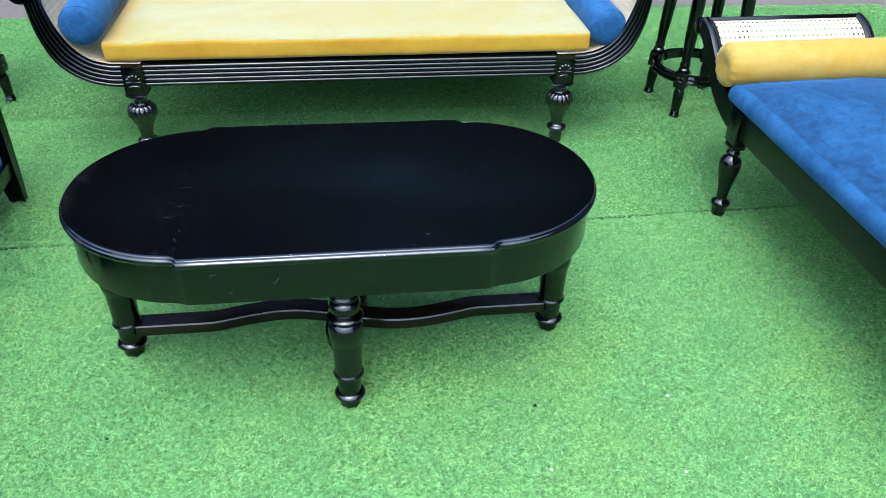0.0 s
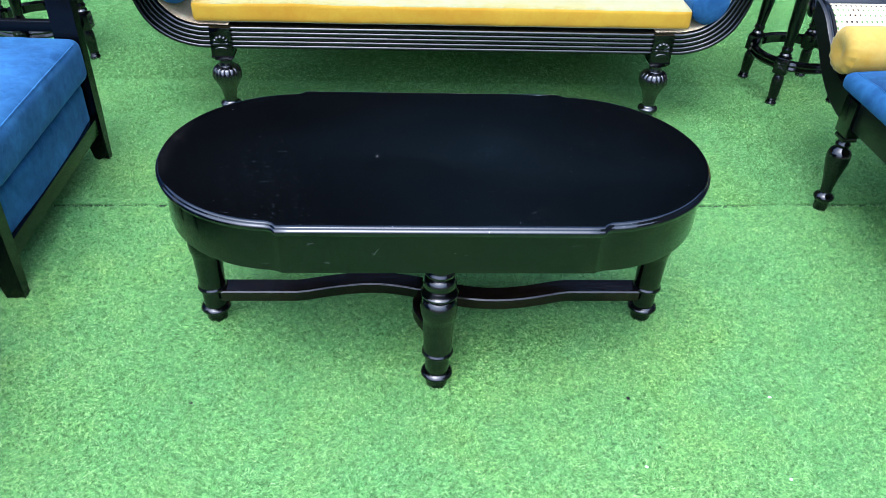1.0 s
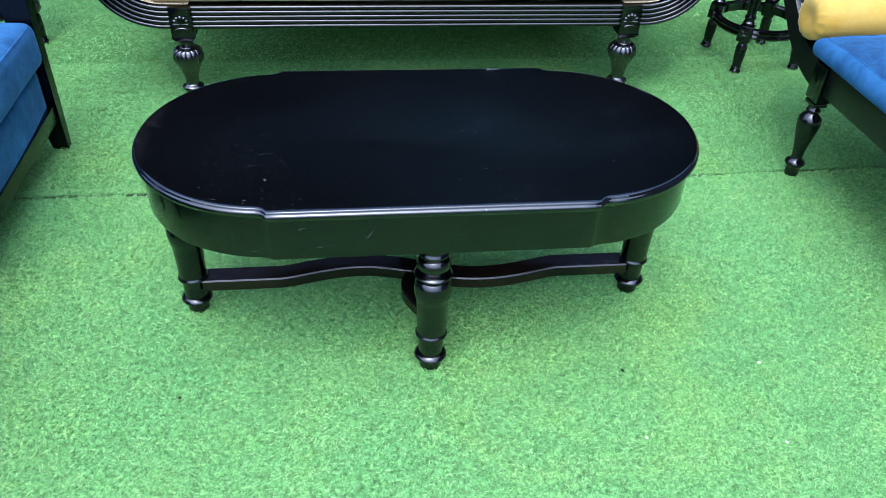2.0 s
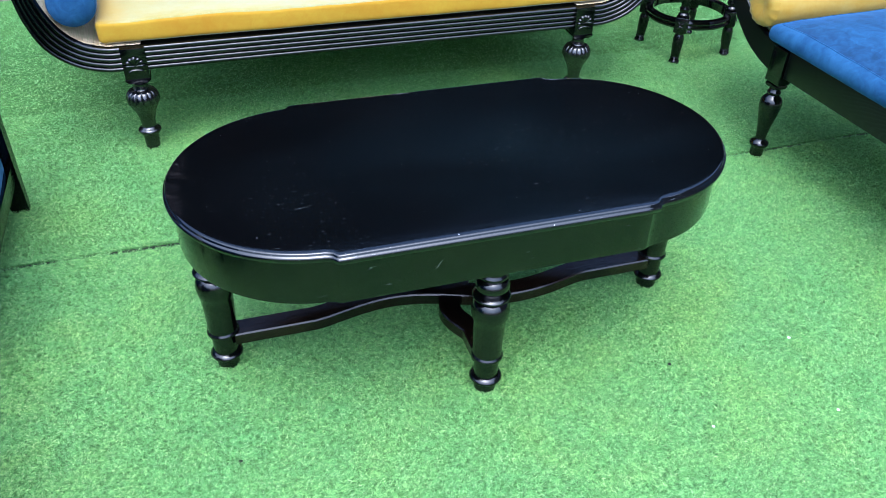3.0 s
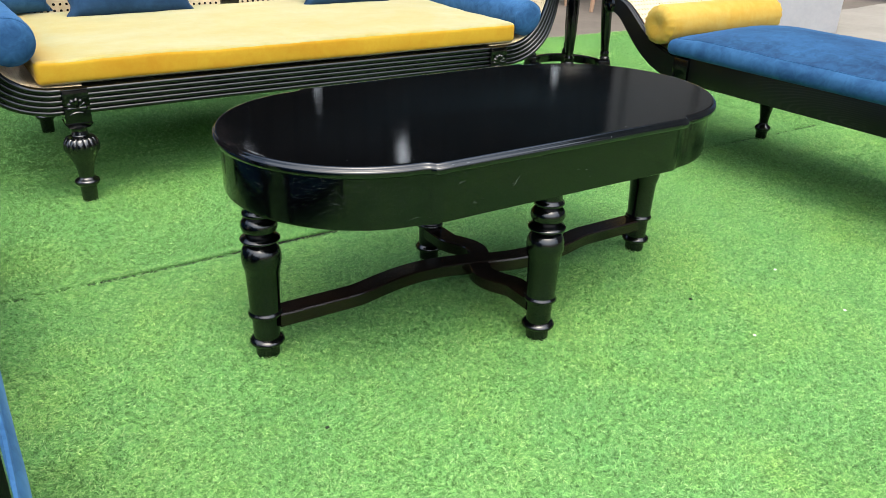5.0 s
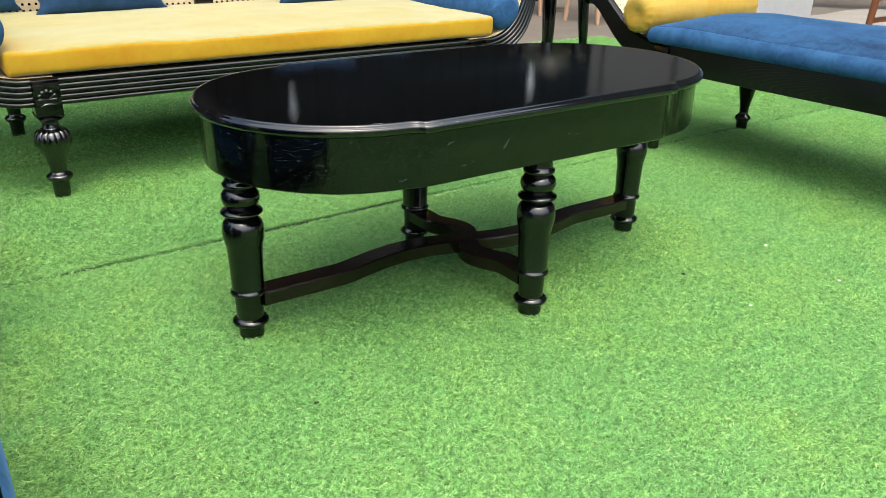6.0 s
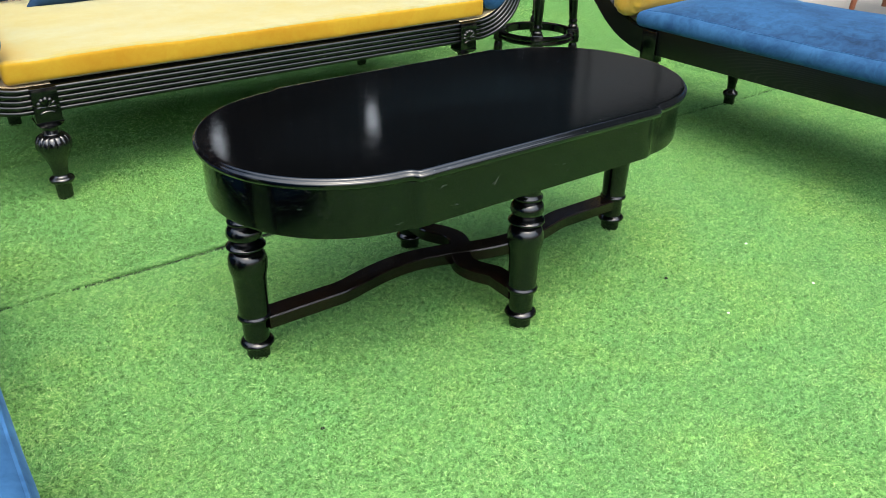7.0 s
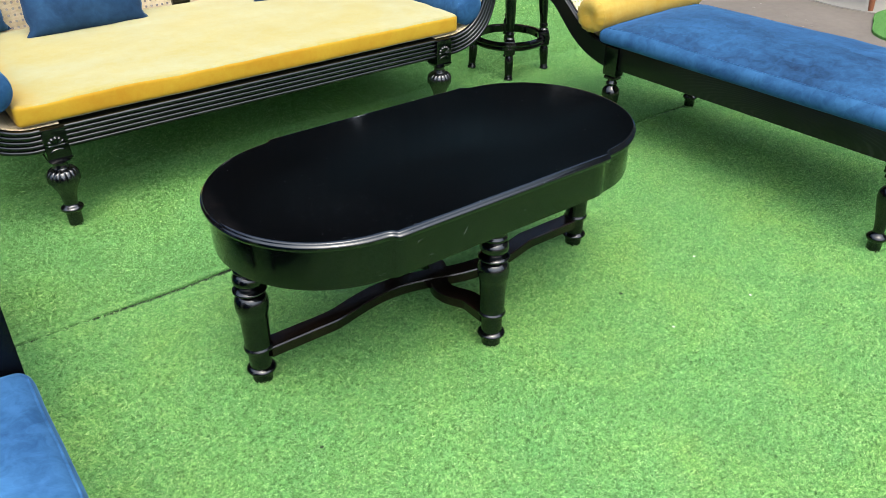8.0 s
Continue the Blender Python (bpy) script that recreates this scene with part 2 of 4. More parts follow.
tp.inputs["Specular IOR Level"].default_value = 0.22
thin, both = tn.new("ShaderNodeBsdfTranslucent"), tn.new("ShaderNodeMixShader")
both.inputs["Fac"].default_value = 0.12
tl.new(tone, thin.inputs["Color"])
tl.new(tp.outputs["BSDF"], both.inputs[1])
tl.new(thin.outputs["BSDF"], both.inputs[2])
tl.new(both.outputs["Shader"], tn["Material Output"].inputs["Surface"])

BACKING, bn, bl, bp = material("turf_backing")
speck = noise_tex(bn, bl, coords(bn, bl, (1, 2.4, 1), (0, 0, 0.4)), 330, 4, 0.7, 1.6)
bl.new(ramp(bn, bl, speck, [(0.36, (0.026, 0.070, 0.017)), (0.52, (0.082, 0.190, 0.050)), (0.66, (0.155, 0.325, 0.092))]), bp.inputs["Base Color"])
bp.inputs["Roughness"].default_value = 0.9
bp.inputs["Specular IOR Level"].default_value = 0.05
bump(bn, bl, speck, 0.8, 0.006, bp)


def plain(name, low, high, scale, rough, strength=0.2, distance=0.002, metal=0.0, stretch=(1, 1, 1)):
    m, n, l, p = material(name)
    a = noise_tex(n, l, coords(n, l, stretch), scale, 6, 0.62, 0.4)
    b = noise_tex(n, l, coords(n, l, stretch), scale * 14, 4, 0.6)
    tone = ramp(n, l, a, [(0.3, low), (0.7, high)])
    l.new(mix_rgb(n, l, 0.3, tone, ramp(n, l, b, [(0.3, low), (0.7, high)])), p.inputs["Base Color"])
    p.inputs["Roughness"].default_value = rough
    p.inputs["Metallic"].default_value = metal
    bump(n, l, b, strength, distance, p)
    return m


CONCRETE = plain("worn_concrete", (0.075, 0.062, 0.050), (0.125, 0.105, 0.087), 1.6, 0.85, 0.4)
SCREED = plain("pale_screed", (0.17, 0.158, 0.138), (0.24, 0.222, 0.195), 2.2, 0.8, 0.3)
WALL = plain("shaded_boarding", (0.0018, 0.0017, 0.0017), (0.0050, 0.0043, 0.0038), 2.0, 0.8, 0.3, stretch=(4, 4, 0.3))
REDWOOD = plain("red_brown_wood", (0.13, 0.042, 0.018), (0.22, 0.08, 0.036), 12, 0.4, stretch=(1, 1, 0.1))
PALEWOOD = plain("pale_wood", (0.28, 0.17, 0.10), (0.42, 0.27, 0.18), 10, 0.5, stretch=(1, 1, 0.1))
WHITE = plain("white_paint", (0.27, 0.275, 0.285), (0.35, 0.35, 0.36), 3, 0.55, 0.1)
SLATE = plain("grey_sheet", (0.055, 0.06, 0.065), (0.095, 0.10, 0.105), 2.5, 0.45, 0.1)
FARWALL = plain("blocker_grey", (0.045, 0.045, 0.045), (0.07, 0.07, 0.068), 0.6, 0.85)
LATEX = plain("black_latex_edge", (0.004, 0.005, 0.004), (0.012, 0.016, 0.010), 60, 0.9, 0.3)
SCUFF = plain("scuffed_lacquer", (0.05, 0.06, 0.055), (0.13, 0.14, 0.13), 200, 0.6, 0.1)
TAG = plain("paper_tag", (0.7, 0.7, 0.66), (0.8, 0.8, 0.78), 20, 0.7, 0.05)

BULB, ln, ll, lp = material("lit_bulb")
lp.inputs["Base Color"].default_value = (0.9, 0.9, 0.9, 1)
lp.inputs["Emission Color"].default_value = (0.86, 0.9, 1.0, 1)
lp.inputs["Emission Strength"].default_value = 1.25

# ---- mesh helpers ----


def thing(name, m, label, category, group="", kind=""):
    ob = new(name)
    ob.matrix_world = m
    return tagged(ob, label, category, group, kind)


def link_mesh(name, bm, mat, sharp=38):
    me = bpy.data.meshes.new(name)
    bmesh.ops.recalc_face_normals(bm, faces=bm.faces)
    bm.to_mesh(me)
    bm.free()
    me.materials.append(mat)
    me.polygons.foreach_set("use_smooth", [True] * len(me.polygons))
    me.set_sharp_from_angle(angle=radians(sharp))
    return new(name, me)


def part(name, bm, mat, parent, label="", at=None, sharp=38):
    ob = link_mesh(name, bm, mat, sharp)
    ob.parent = parent
    if at is not None:
        ob.matrix_basis = at
    return tagged(ob, label) if label else ob


def again(ob, at, parent=None):
    """Another part on the same mesh, with its own sub-parts."""
    o = copy_thing(ob, at)
    o.parent = parent or ob.parent
    o.matrix_parent_inverse = Matrix()
    return o


def loops_to_mesh(loops, caps=(True, True), ring=True, bm=None):
    """Skins a list of equally long loops of points."""
    bm = bm or bmesh.new()
    rows = [[bm.verts.new(p) for p in loop] for loop in loops]
    n = len(rows[0])
    for a, b in zip(rows, rows[1:]):
        for i in range(n if ring else n - 1):
            j = (i + 1) % n
            bm.faces.new((a[i], a[j], b[j], b[i]))
    if caps[0]:
        bm.faces.new(rows[0][::-1])
    if caps[1]:
        bm.faces.new(rows[-1])
    return bm


def lathe(profile, n=24, ripple=None, bm=None, at=Matrix()):
    """Turns (radius, height) pairs round z."""
    loops = []
    for k, (r, z) in enumerate(profile):
        loop = []
        for i in range(n):
            a = 2 * math.pi * i / n
            rr = r + (ripple(k, a, r, z) if ripple else 0)
            loop.append(at @ Vector((rr * math.cos(a), rr * math.sin(a), z)))
        loops.append(loop)
    return loops_to_mesh(loops, bm=bm)


def smooth_path(points, steps=8):
    """Catmull-Rom through the points."""
    pts = [Vector(p) for p in points]
    pts = [2 * pts[0] - pts[1], *pts, 2 * pts[-1] - pts[-2]]
    out = []
    for a, b, c, d in zip(pts, pts[1:], pts[2:], pts[3:]):
        for k in range(steps):
            t = k / steps
            out.append(0.5 * (2 * b + (c - a) * t + (2 * a - 5 * b + 4 * c - d) * t * t + (3 * b - a - 3 * c + d) * t ** 3))
    return [*out, pts[-2]]


def sweep(path, section, side, bm=None, scale=None):
    """Carries a closed section of (across, along side) pairs along a path that is flat across the vector side."""
    side = Vector(side)
    loops = []
    for i, p in enumerate(path):
        ahead = (path[min(i + 1, len(path) - 1)] - path[max(i - 1, 0)]).normalized()
        across = side.cross(ahead)
        k = scale(i / (len(path) - 1)) if scale else 1
        loops.append([p + across * (u * k) + side * v for u, v in section])
    return loops_to_mesh(loops, bm=bm)


def tube(path, r, n=10, bm=None, taper=None):
    up = Vector((0.13, 0.21, 0.97))
    loops = []
    for i, p in enumerate(path):
        ahead = (path[min(i + 1, len(path) - 1)] - path[max(i - 1, 0)]).normalized()
        a = ahead.cross(up).normalized()
        b = a.cross(ahead)
        k = r * (taper(i / (len(path) - 1)) if taper else 1)
        loops.append([p + a * (k * math.cos(2 * math.pi * j / n)) + b * (k * math.sin(2 * math.pi * j / n)) for j in range(n)])
    return loops_to_mesh(loops, bm=bm)


def samples(half, r, count):
    inner = [(-1 + 2 * i / count) * (half - r) for i in range(count + 1)]
    rim = [half - r * k for k in (0.62, 0.3, 0.1, 0.0)]
    return [-v for v in rim[::-1]] + inner + rim


def soft_box(size, r, counts=(6, 6, 2), shape=None, bm=None, at=Matrix()):
    """A box with rounded edges, centred; shape(point) may bend it."""
    half = [s / 2 for s in size]
    axis = [samples(h, min(r, h * 0.98), c) for h, c in zip(half, counts)]
    own = bmesh.new()
    seen = {}

    def vert(p):
        key = tuple(round(v, 6) for v in p)
        if key not in seen:
            c = Vector([max(-(h - r), min(h - r, v)) if h > r else 0 for v, h in zip(p, half)])
            d = Vector(p) - c
            q = c + d.normalized() * min(r, max(abs(v) for v in d)) if d.length > 1e-9 else Vector(p)
            seen[key] = own.verts.new(at @ (shape(q) if shape else q))
        return seen[key]

    for a in range(3):
        b, c = (a + 1) % 3, (a + 2) % 3
        for s in (-1, 1):
            for i in range(len(axis[b]) - 1):
                for j in range(len(axis[c]) - 1):
                    quad = []
                    for di, dj in ((0, 0), (1, 0), (1, 1), (0, 1)):
                        p = [0, 0, 0]
                        p[a], p[b], p[c] = s * half[a], axis[b][i + di], axis[c][j + dj]
                        quad.append(vert(p))
                    try:
                        own.faces.new(quad)
                    except ValueError:
                        pass
    if bm is None:
        return own
    me = bpy.data.meshes.new("tmp")
    own.to_mesh(me)
    own.free()
    bm.from_mesh(me)
    bpy.data.meshes.remove(me)
    return bm


def bar(size, at, bevel=0.004, bm=None):
    """A plank with eased edges."""
    own = bm or bmesh.new()
    made = bmesh.ops.create_cube(own, size=1, matrix=at @ Matrix.Diagonal((*size, 1)))["verts"]
    edges = list({e for v in made for e in v.link_edges})
    bmesh.ops.bevel(own, geom=edges, offset=bevel, segments=2, profile=0.6, affect="EDGES")
    return own


def cane_sheet(rows, hole=0.42):
    """A woven sheet with an open eye in each cell of a grid of points."""
    bm = bmesh.new()
    grid = [[bm.verts.new(p) for p in row] for row in rows]
    for i in range(len(grid) - 1):
        for j in range(len(grid[0]) - 1):
            cs = [grid[i][j], grid[i][j + 1], grid[i + 1][j + 1], grid[i + 1][j]]
            mid = sum((c.co for c in cs), Vector()) / 4
            eye = []
            for k in range(4):
                a, b = cs[k].co, cs[(k + 1) % 4].co
                eye.append(bm.verts.new(mid + (a - mid) * hole * 0.80))
                eye.append(bm.verts.new(mid + ((a + b) / 2 - mid) * hole * 1.05))
            for k in range(4):
                bm.faces.new((cs[k], cs[(k + 1) % 4], eye[(2 * k + 2) % 8], eye[2 * k + 1], eye[2 * k]))
    return bm


def shell(parent, at, r):
    """A carved scallop shell in relief, in the plane across local y."""
    fan = []
    for i in range(57):
        a = radians(-25 + 230 * i / 56)
        lobe = abs(math.sin(7 * math.pi * i / 56)) ** 0.7
        reach, thick = r * (0.84 + 0.16 * lobe), r * (0.10 + 0.10 * lobe)
        out = [(reach * j / 6, thick * (0.35, 0.4, 0.5, 0.62, 0.85, 1.0, 0.0)[j]) for j in range(7)]
        fan.append([Vector((math.cos(a) * d, s * h, math.sin(a) * d)) for s, side in ((-1, out), (1, out[-2:0:-1])) for d, h in side])
    bm = loops_to_mesh(fan, (True, True), True)
    arc = [Vector((r * 0.7 * math.cos(a), 0, r * (-0.75 + 0.25 * math.sin(a)))) for a in (math.pi * k / 8 for k in range(9))]
    tube(arc, r * 0.09, 6, bm)
    return part("shell_carving", bm, LACQUER, parent, "carved shell in relief", at)


# ---- ground, carpet and the place around ----
bm = bmesh.new()
bmesh.ops.create_grid(bm, x_segments=2, y_segments=2, size=400, matrix=Matrix.Translation((0, 0, -0.022)))
tagged(link_mesh("ground", bm, CONCRETE), "worn grey-brown concrete yard with scattered litter", "ground", kind="structure")


def seam_y(x):
    return 0.478 + 0.013 * x + 0.004 * math.sin(5.1 * x + 0.6) + 0.0025 * math.sin(13.7 * x)


def seam_gap(x):
    return 0.0042 + 0.0085 * max(0.0, math.sin(2.1 * x + 1.9) - 0.3) + 0.0012 * math.sin(17 * x)


CARPET = (-2.6, 2.86, -2.6, 2.47)  # left, right, near and far edges
TOP = 0.006  # backing of the pile


def carpet(name, near, far, label):
    """A slab of turf backing between two edges that are functions of x."""
    bm = bmesh.new()
    xs = [CARPET[0] + (CARPET[1] - CARPET[0]) * i / 260 for i in range(261)]
    rows = [[Vector((x, e(x), z)) for x in xs] for e, z in ((near, TOP - 0.01), (near, TOP), (far, TOP), (far, TOP - 0.01))]
    loops_to_mesh(rows, (False, False), False, bm)
    ob = link_mesh(name, bm, BACKING, 60)
    ob.data.materials.append(LATEX)
    for f in ob.data.polygons:
        f.material_index = 1 if abs(f.normal.z) < 0.5 else 0
    return tagged(ob, label, "carpet", kind="structure")


carpet("turf_carpet", lambda x: CARPET[2], lambda x: seam_y(x) - seam_gap(x), "green artificial turf carpet laid on the yard")
carpet("turf_carpet", lambda x: seam_y(x) + seam_gap(x), lambda x: CARPET[3] + 0.03 * math.sin(1.7 * x), "green artificial turf carpet butted along a seam")


def rooted(x0, x1, y0, y1, count, rng):
    """Places on the backing, clear of the seam, and the way the pile was trodden there."""
    x, y = rng.uniform(x0, x1, count), rng.uniform(y0, y1, count)
    mid = 0.478 + 0.013 * x + 0.004 * np.sin(5.1 * x + 0.6) + 0.0025 * np.sin(13.7 * x)
    gap = 0.0046 + 0.0095 * np.maximum(0, np.sin(2.1 * x + 1.9) - 0.3) + 0.0012 * np.sin(17 * x)
    keep = (np.abs(y - mid) > gap + rng.uniform(0.0, 0.003, count)) & (y < CARPET[3] - 0.03)
    x, y = x[keep], y[keep]
    flow = 1.0 * np.sin(2.3 * x + 1.1 * y) + 1.3 * np.sin(61 * x + 23 * y + 3 * np.sin(31 * y)) + 1.3 * np.sin(57 * y - 34 * x + 3 * np.sin(43 * x))
    return x, y, flow + rng.normal(0, 0.75, len(x)) + np.pi * rng.integers(0, 2, len(x))


def heading(turn, lean):
    return np.stack([np.cos(turn) * np.sin(lean), np.sin(turn) * np.sin(lean), np.cos(lean)], 1)


def straight_blades(zone, count, rng, grow):
    """The matted lower pile: three points each."""
    x, y, turn = rooted(*zone, count, rng)
    n = len(x)
    size, wide = rng.uniform(0.006, 0.013, n) * grow, rng.uniform(0.0008, 0.0013, n) * grow
    base = np.stack([x, y, TOP + rng.uniform(0, 0.005, n)], 1)
    side = np.stack([-np.sin(turn), np.cos(turn), rng.normal(0, 0.45, n)], 1) * (wide / 2)[:, None]
    tip = base + heading(turn, rng.uniform(1.05, 1.5, n)) * size[:, None]
    return np.stack([base - side, base + side, tip], 1).reshape(-1, 3)


def curled_blades(zone, count, rng, grow):
    """Loose fibres lying curled on top: four points each."""
    x, y, turn = rooted(*zone, count, rng)
    n = len(x)
    curl = rng.normal(0, 0.8, n)
    size, wide = rng.uniform(0.008, 0.017, n) * grow, rng.uniform(0.0008, 0.0013, n) * grow
    base = np.stack([x, y, TOP + rng.uniform(0.001, 0.006, n)], 1)
    side = np.stack([-np.sin(turn + curl / 2), np.cos(turn + curl / 2), rng.normal(0, 0.3, n)], 1) * (wide / 2)[:, None]
    knee = base + heading(turn, rng.uniform(0.9, 1.45, n)) * (size * 0.5)[:, None]
    tip = knee + heading(turn + curl, rng.uniform(1.3, 1.85, n)) * (size * 0.55)[:, None]
    return np.stack([base, knee - side, tip, knee + side], 1).reshape(-1, 3)


rng = np.random.default_rng(7)
ZONES = (
    ((-1.05, 1.25, -0.62, 0.5), 740000, 225000, 1.0),
    ((-0.55, 1.25, -1.16, -0.62), 280000, 85000, 1.0),
    ((-1.5, 1.9, 0.5, 1.3), 450000, 50000, 1.0),
    ((-1.9, 2.86, 1.3, 2.47), 250000, 22000, 1.25),
    ((1.25, 1.78, -0.75, 0.5), 120000, 28000, 1.1),
    ((1.25, 1.78, -1.16, -0.75), 14000, 3000, 1.5),
    ((1.78, 2.4, -0.5, 0.5), 85000, 18000, 1.15),
    ((1.78, 2.4, -1.16, -0.5), 14000, 3000, 1.6),
    ((2.4, 2.86, -1.16, 0.5), 18000, 4000, 1.6),
    ((1.9, 2.86, 0.5, 1.3), 26000, 6000, 1.5),
    ((-1.9, -1.05, -1.16, 0.5), 60000, 12000, 1.4),
    ((-1.05, -0.55, -1.16, -0.62), 16000, 4000, 1.5),
    ((-2.6, 2.86, -2.6, -1.16), 75000, 13000, 2.2),
    ((-2.6, -1.9, -1.16, 2.47), 24000, 4000, 2.2),
    ((-1.9, -1.5, 0.5, 1.3), 5000, 1000, 2.0),
)
lower = np.concatenate([straight_blades(zone, n, rng, grow) for zone, n, _, grow in ZONES])
upper = np.concatenate([curled_blades(zone, n, rng, grow) for zone, _, n, grow in ZONES])
threes, fours = len(lower) // 3, len(upper) // 4
me = bpy.data.meshes.new("grass_blades")
me.vertices.add(len(lower) + len(upper))
me.vertices.foreach_set("co", np.concatenate([lower, upper]).astype(np.float32).ravel())
me.loops.add(len(lower) + len(upper))
me.loops.foreach_set("vertex_index", np.arange(len(lower) + len(upper), dtype=np.int32))
me.polygons.add(threes + fours)
me.polygons.foreach_set("loop_start", np.concatenate([np.arange(threes) * 3, threes * 3 + np.arange(fours) * 4]).astype(np.int32))
me.update(calc_edges=True)
me.materials.append(TURF)
tagged(new("grass_blades", me), "short curled green plastic turf fibres", "artificial grass", kind="stuff")


def patch(name, cx, cy, sx, sy, z, mat, label, category):
    """A thin uneven-edged layer on the ground."""
    bm = bmesh.new()
    rim = []
    for k in range(48):
        a = 2 * math.pi * k / 48
        f = 1 + 0.07 * math.sin(3 * a + cx) + 0.04 * math.sin(7 * a + 2)
        c, s = math.cos(a), math.sin(a)
        e = (abs(c) ** 4 + abs(s) ** 4) ** -0.25
        rim.append((cx + sx * e * c * f, cy + sy * e * s * f))
    loops_to_mesh([[Vector((x, y, -0.022)) for x, y in rim], [Vector((x, y, z)) for x, y in rim]], (False, True), True, bm)
    return tagged(link_mesh(name, bm, mat, 60), label, category, kind="structure")


patch("pale_paving", 5.22, 1.35, 1.48, 1.25, -0.016, SCREED, "pale swept screed on the yard", "paving")
patch("turf_offcut", 3.79, 0.25, 0.55, 0.5, -0.008, BACKING, "loose offcut of green artificial turf", "carpet")

# shop front behind, near black in place of deep shade, with lit lamps
# mostly out of view; its height keeps the tabletop's reflections dark
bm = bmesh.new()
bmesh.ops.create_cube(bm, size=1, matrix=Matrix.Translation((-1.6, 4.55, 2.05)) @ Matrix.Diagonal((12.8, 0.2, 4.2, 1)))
tagged(link_mesh("wall_north", bm, WALL), "boarded shop front, near black in place of deep shade", "wall", kind="structure")
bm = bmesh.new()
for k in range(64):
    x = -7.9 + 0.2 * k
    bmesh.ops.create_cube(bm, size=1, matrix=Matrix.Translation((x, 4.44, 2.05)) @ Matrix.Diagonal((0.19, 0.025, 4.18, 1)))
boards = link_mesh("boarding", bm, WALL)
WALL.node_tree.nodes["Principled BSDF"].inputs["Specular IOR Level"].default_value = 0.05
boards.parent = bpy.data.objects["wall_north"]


# added block, never in view: dims the sky reflected at the table's right
bm = bmesh.new()
bmesh.ops.create_cube(bm, size=1, matrix=Matrix.Translation((22, 16, 4.5)) @ Matrix.Diagonal((30, 4, 9.04, 1)))
for k in range(9):
    bmesh.ops.create_cube(bm, size=1, matrix=Matrix.Translation((9 + 3 * k, 13.95, 4.5)) @ Matrix.Diagonal((0.3, 0.2, 9.0, 1)))
tagged(link_mesh("backdrop", bm, FARWALL), "unseen grey block added to dim reflections in the tabletop", "building", kind="structure")
# added upper wall, out of view: only low sky reaches the tabletop's reflection
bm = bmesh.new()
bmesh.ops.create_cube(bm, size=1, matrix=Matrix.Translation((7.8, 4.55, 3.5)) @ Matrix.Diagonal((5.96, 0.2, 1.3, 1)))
tagged(link_mesh("wall_reflection_blocker", bm, WALL), "unseen dark boarding added to block sky from the tabletop's reflection", "wall", kind="structure")


# added wall, out of view: hides eastern sky from the table rim's reflection
bm = bmesh.new()
bmesh.ops.create_cube(bm, size=1, matrix=Matrix.Translation((11.0, -2.1, 6.2)) @ Matrix.Diagonal((0.4, 19.2, 12.44, 1)))
for k in range(6):
    bmesh.ops.create_cube(bm, size=1, matrix=Matrix.Translation((10.75, -10.6 + 3.2 * k, 6.2)) @ Matrix.Diagonal((0.16, 0.4, 12.42, 1)))
tagged(link_mesh("wall_east", bm, FARWALL), "unseen plain grey wall added to darken reflections from the east", "wall", kind="structure")


def wall_lamp(x, z, r):
    lamp = thing("wall_lamp", pose(x, 4.43, z), "lit white bulb on a dark bracket on the boarding", "lamp", "lamps along the shop front")
    part("bracket", bar((0.04, 0.10, 0.03), pose(0, -0.05, r + 0.05), 0.004), LACQUER, lamp)
    part("holder", lathe([(0.03, 0.0), (0.032, 0.05), (0.015, 0.06)], 12, at=pose(0, -0.09, r - 0.01)), LACQUER, lamp)
    bm = bmesh.new()
    bmesh.ops.create_uvsphere(bm, u_segments=16, v_segments=10, radius=r, matrix=Matrix.Translation((0, -0.09, 0)) @ Matrix.Diagonal((1, 0.7, 1.25, 1)))
    part("bulb", bm, BULB, lamp, "glowing bulb")


for lx, lz, lr in ((2.32, 2.2, 0.045), (0.97, 2.12, 0.041), (3.95, 1.64, 0.028), (1.55, 1.57, 0.02)):
    wall_lamp(lx, lz, lr)

# ---- the coffee table ----
HALF, REACH, ROUND = 0.29, 0.279, 0.265


def table_outline(d, z, cut=0.0):
    """The top's outline, drawn in by d: a long oval whose straight sides step out."""
    w, r = REACH - d - cut, ROUND - d
    k0 = 1 - cut / 0.0125
    right = [(HALF - d * 0.2, -w), (HALF + 0.004 - d * 0.2, -w + 0.0035 * k0), (HALF + 0.008 - d * 0.2, -w + 0.009 * k0), (HALF + 0.013, -w + 0.0125 * k0)]
    right += [(HALF + r * math.sin(a), -r * math.cos(a)) for a in (radians(4.5 + 171 * k / 56) for k in range(57))]
    right += [(x, -y) for x, y in right[3::-1]]
    side = [(HALF * 0.9 * (1 - k / 4), w) for k in range(9)]
    left = [(-x, -y) for x, y in right]
    return [Vector((x, y, z)) for x, y in right + side + left + [(-x, -y) for x, y in side]]


table = thing("coffee_table", pose(0, 0.004, 0), "long oval black-lacquered wooden coffee table on turned legs", "coffee table")
rim = [(0.032, 0.428), (0.030, 0.428), (0.014, 0.4285), (0.006, 0.430), (0.002, 0.4325), (0.0004, 0.4355), (0.0, 0.4405), (0.0006, 0.4425), (0.0018, 0.4440), (0.0034, 0.4447), (0.0042, 0.4455), (0.0046, 0.4475), (0.0056, 0.4490), (0.0074, 0.4498), (0.010, 0.45), (0.016, 0.45), (0.017, 0.45), (0.03, 0.45)]
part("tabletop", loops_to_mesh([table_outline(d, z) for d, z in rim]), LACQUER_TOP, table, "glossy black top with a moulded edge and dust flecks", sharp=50)
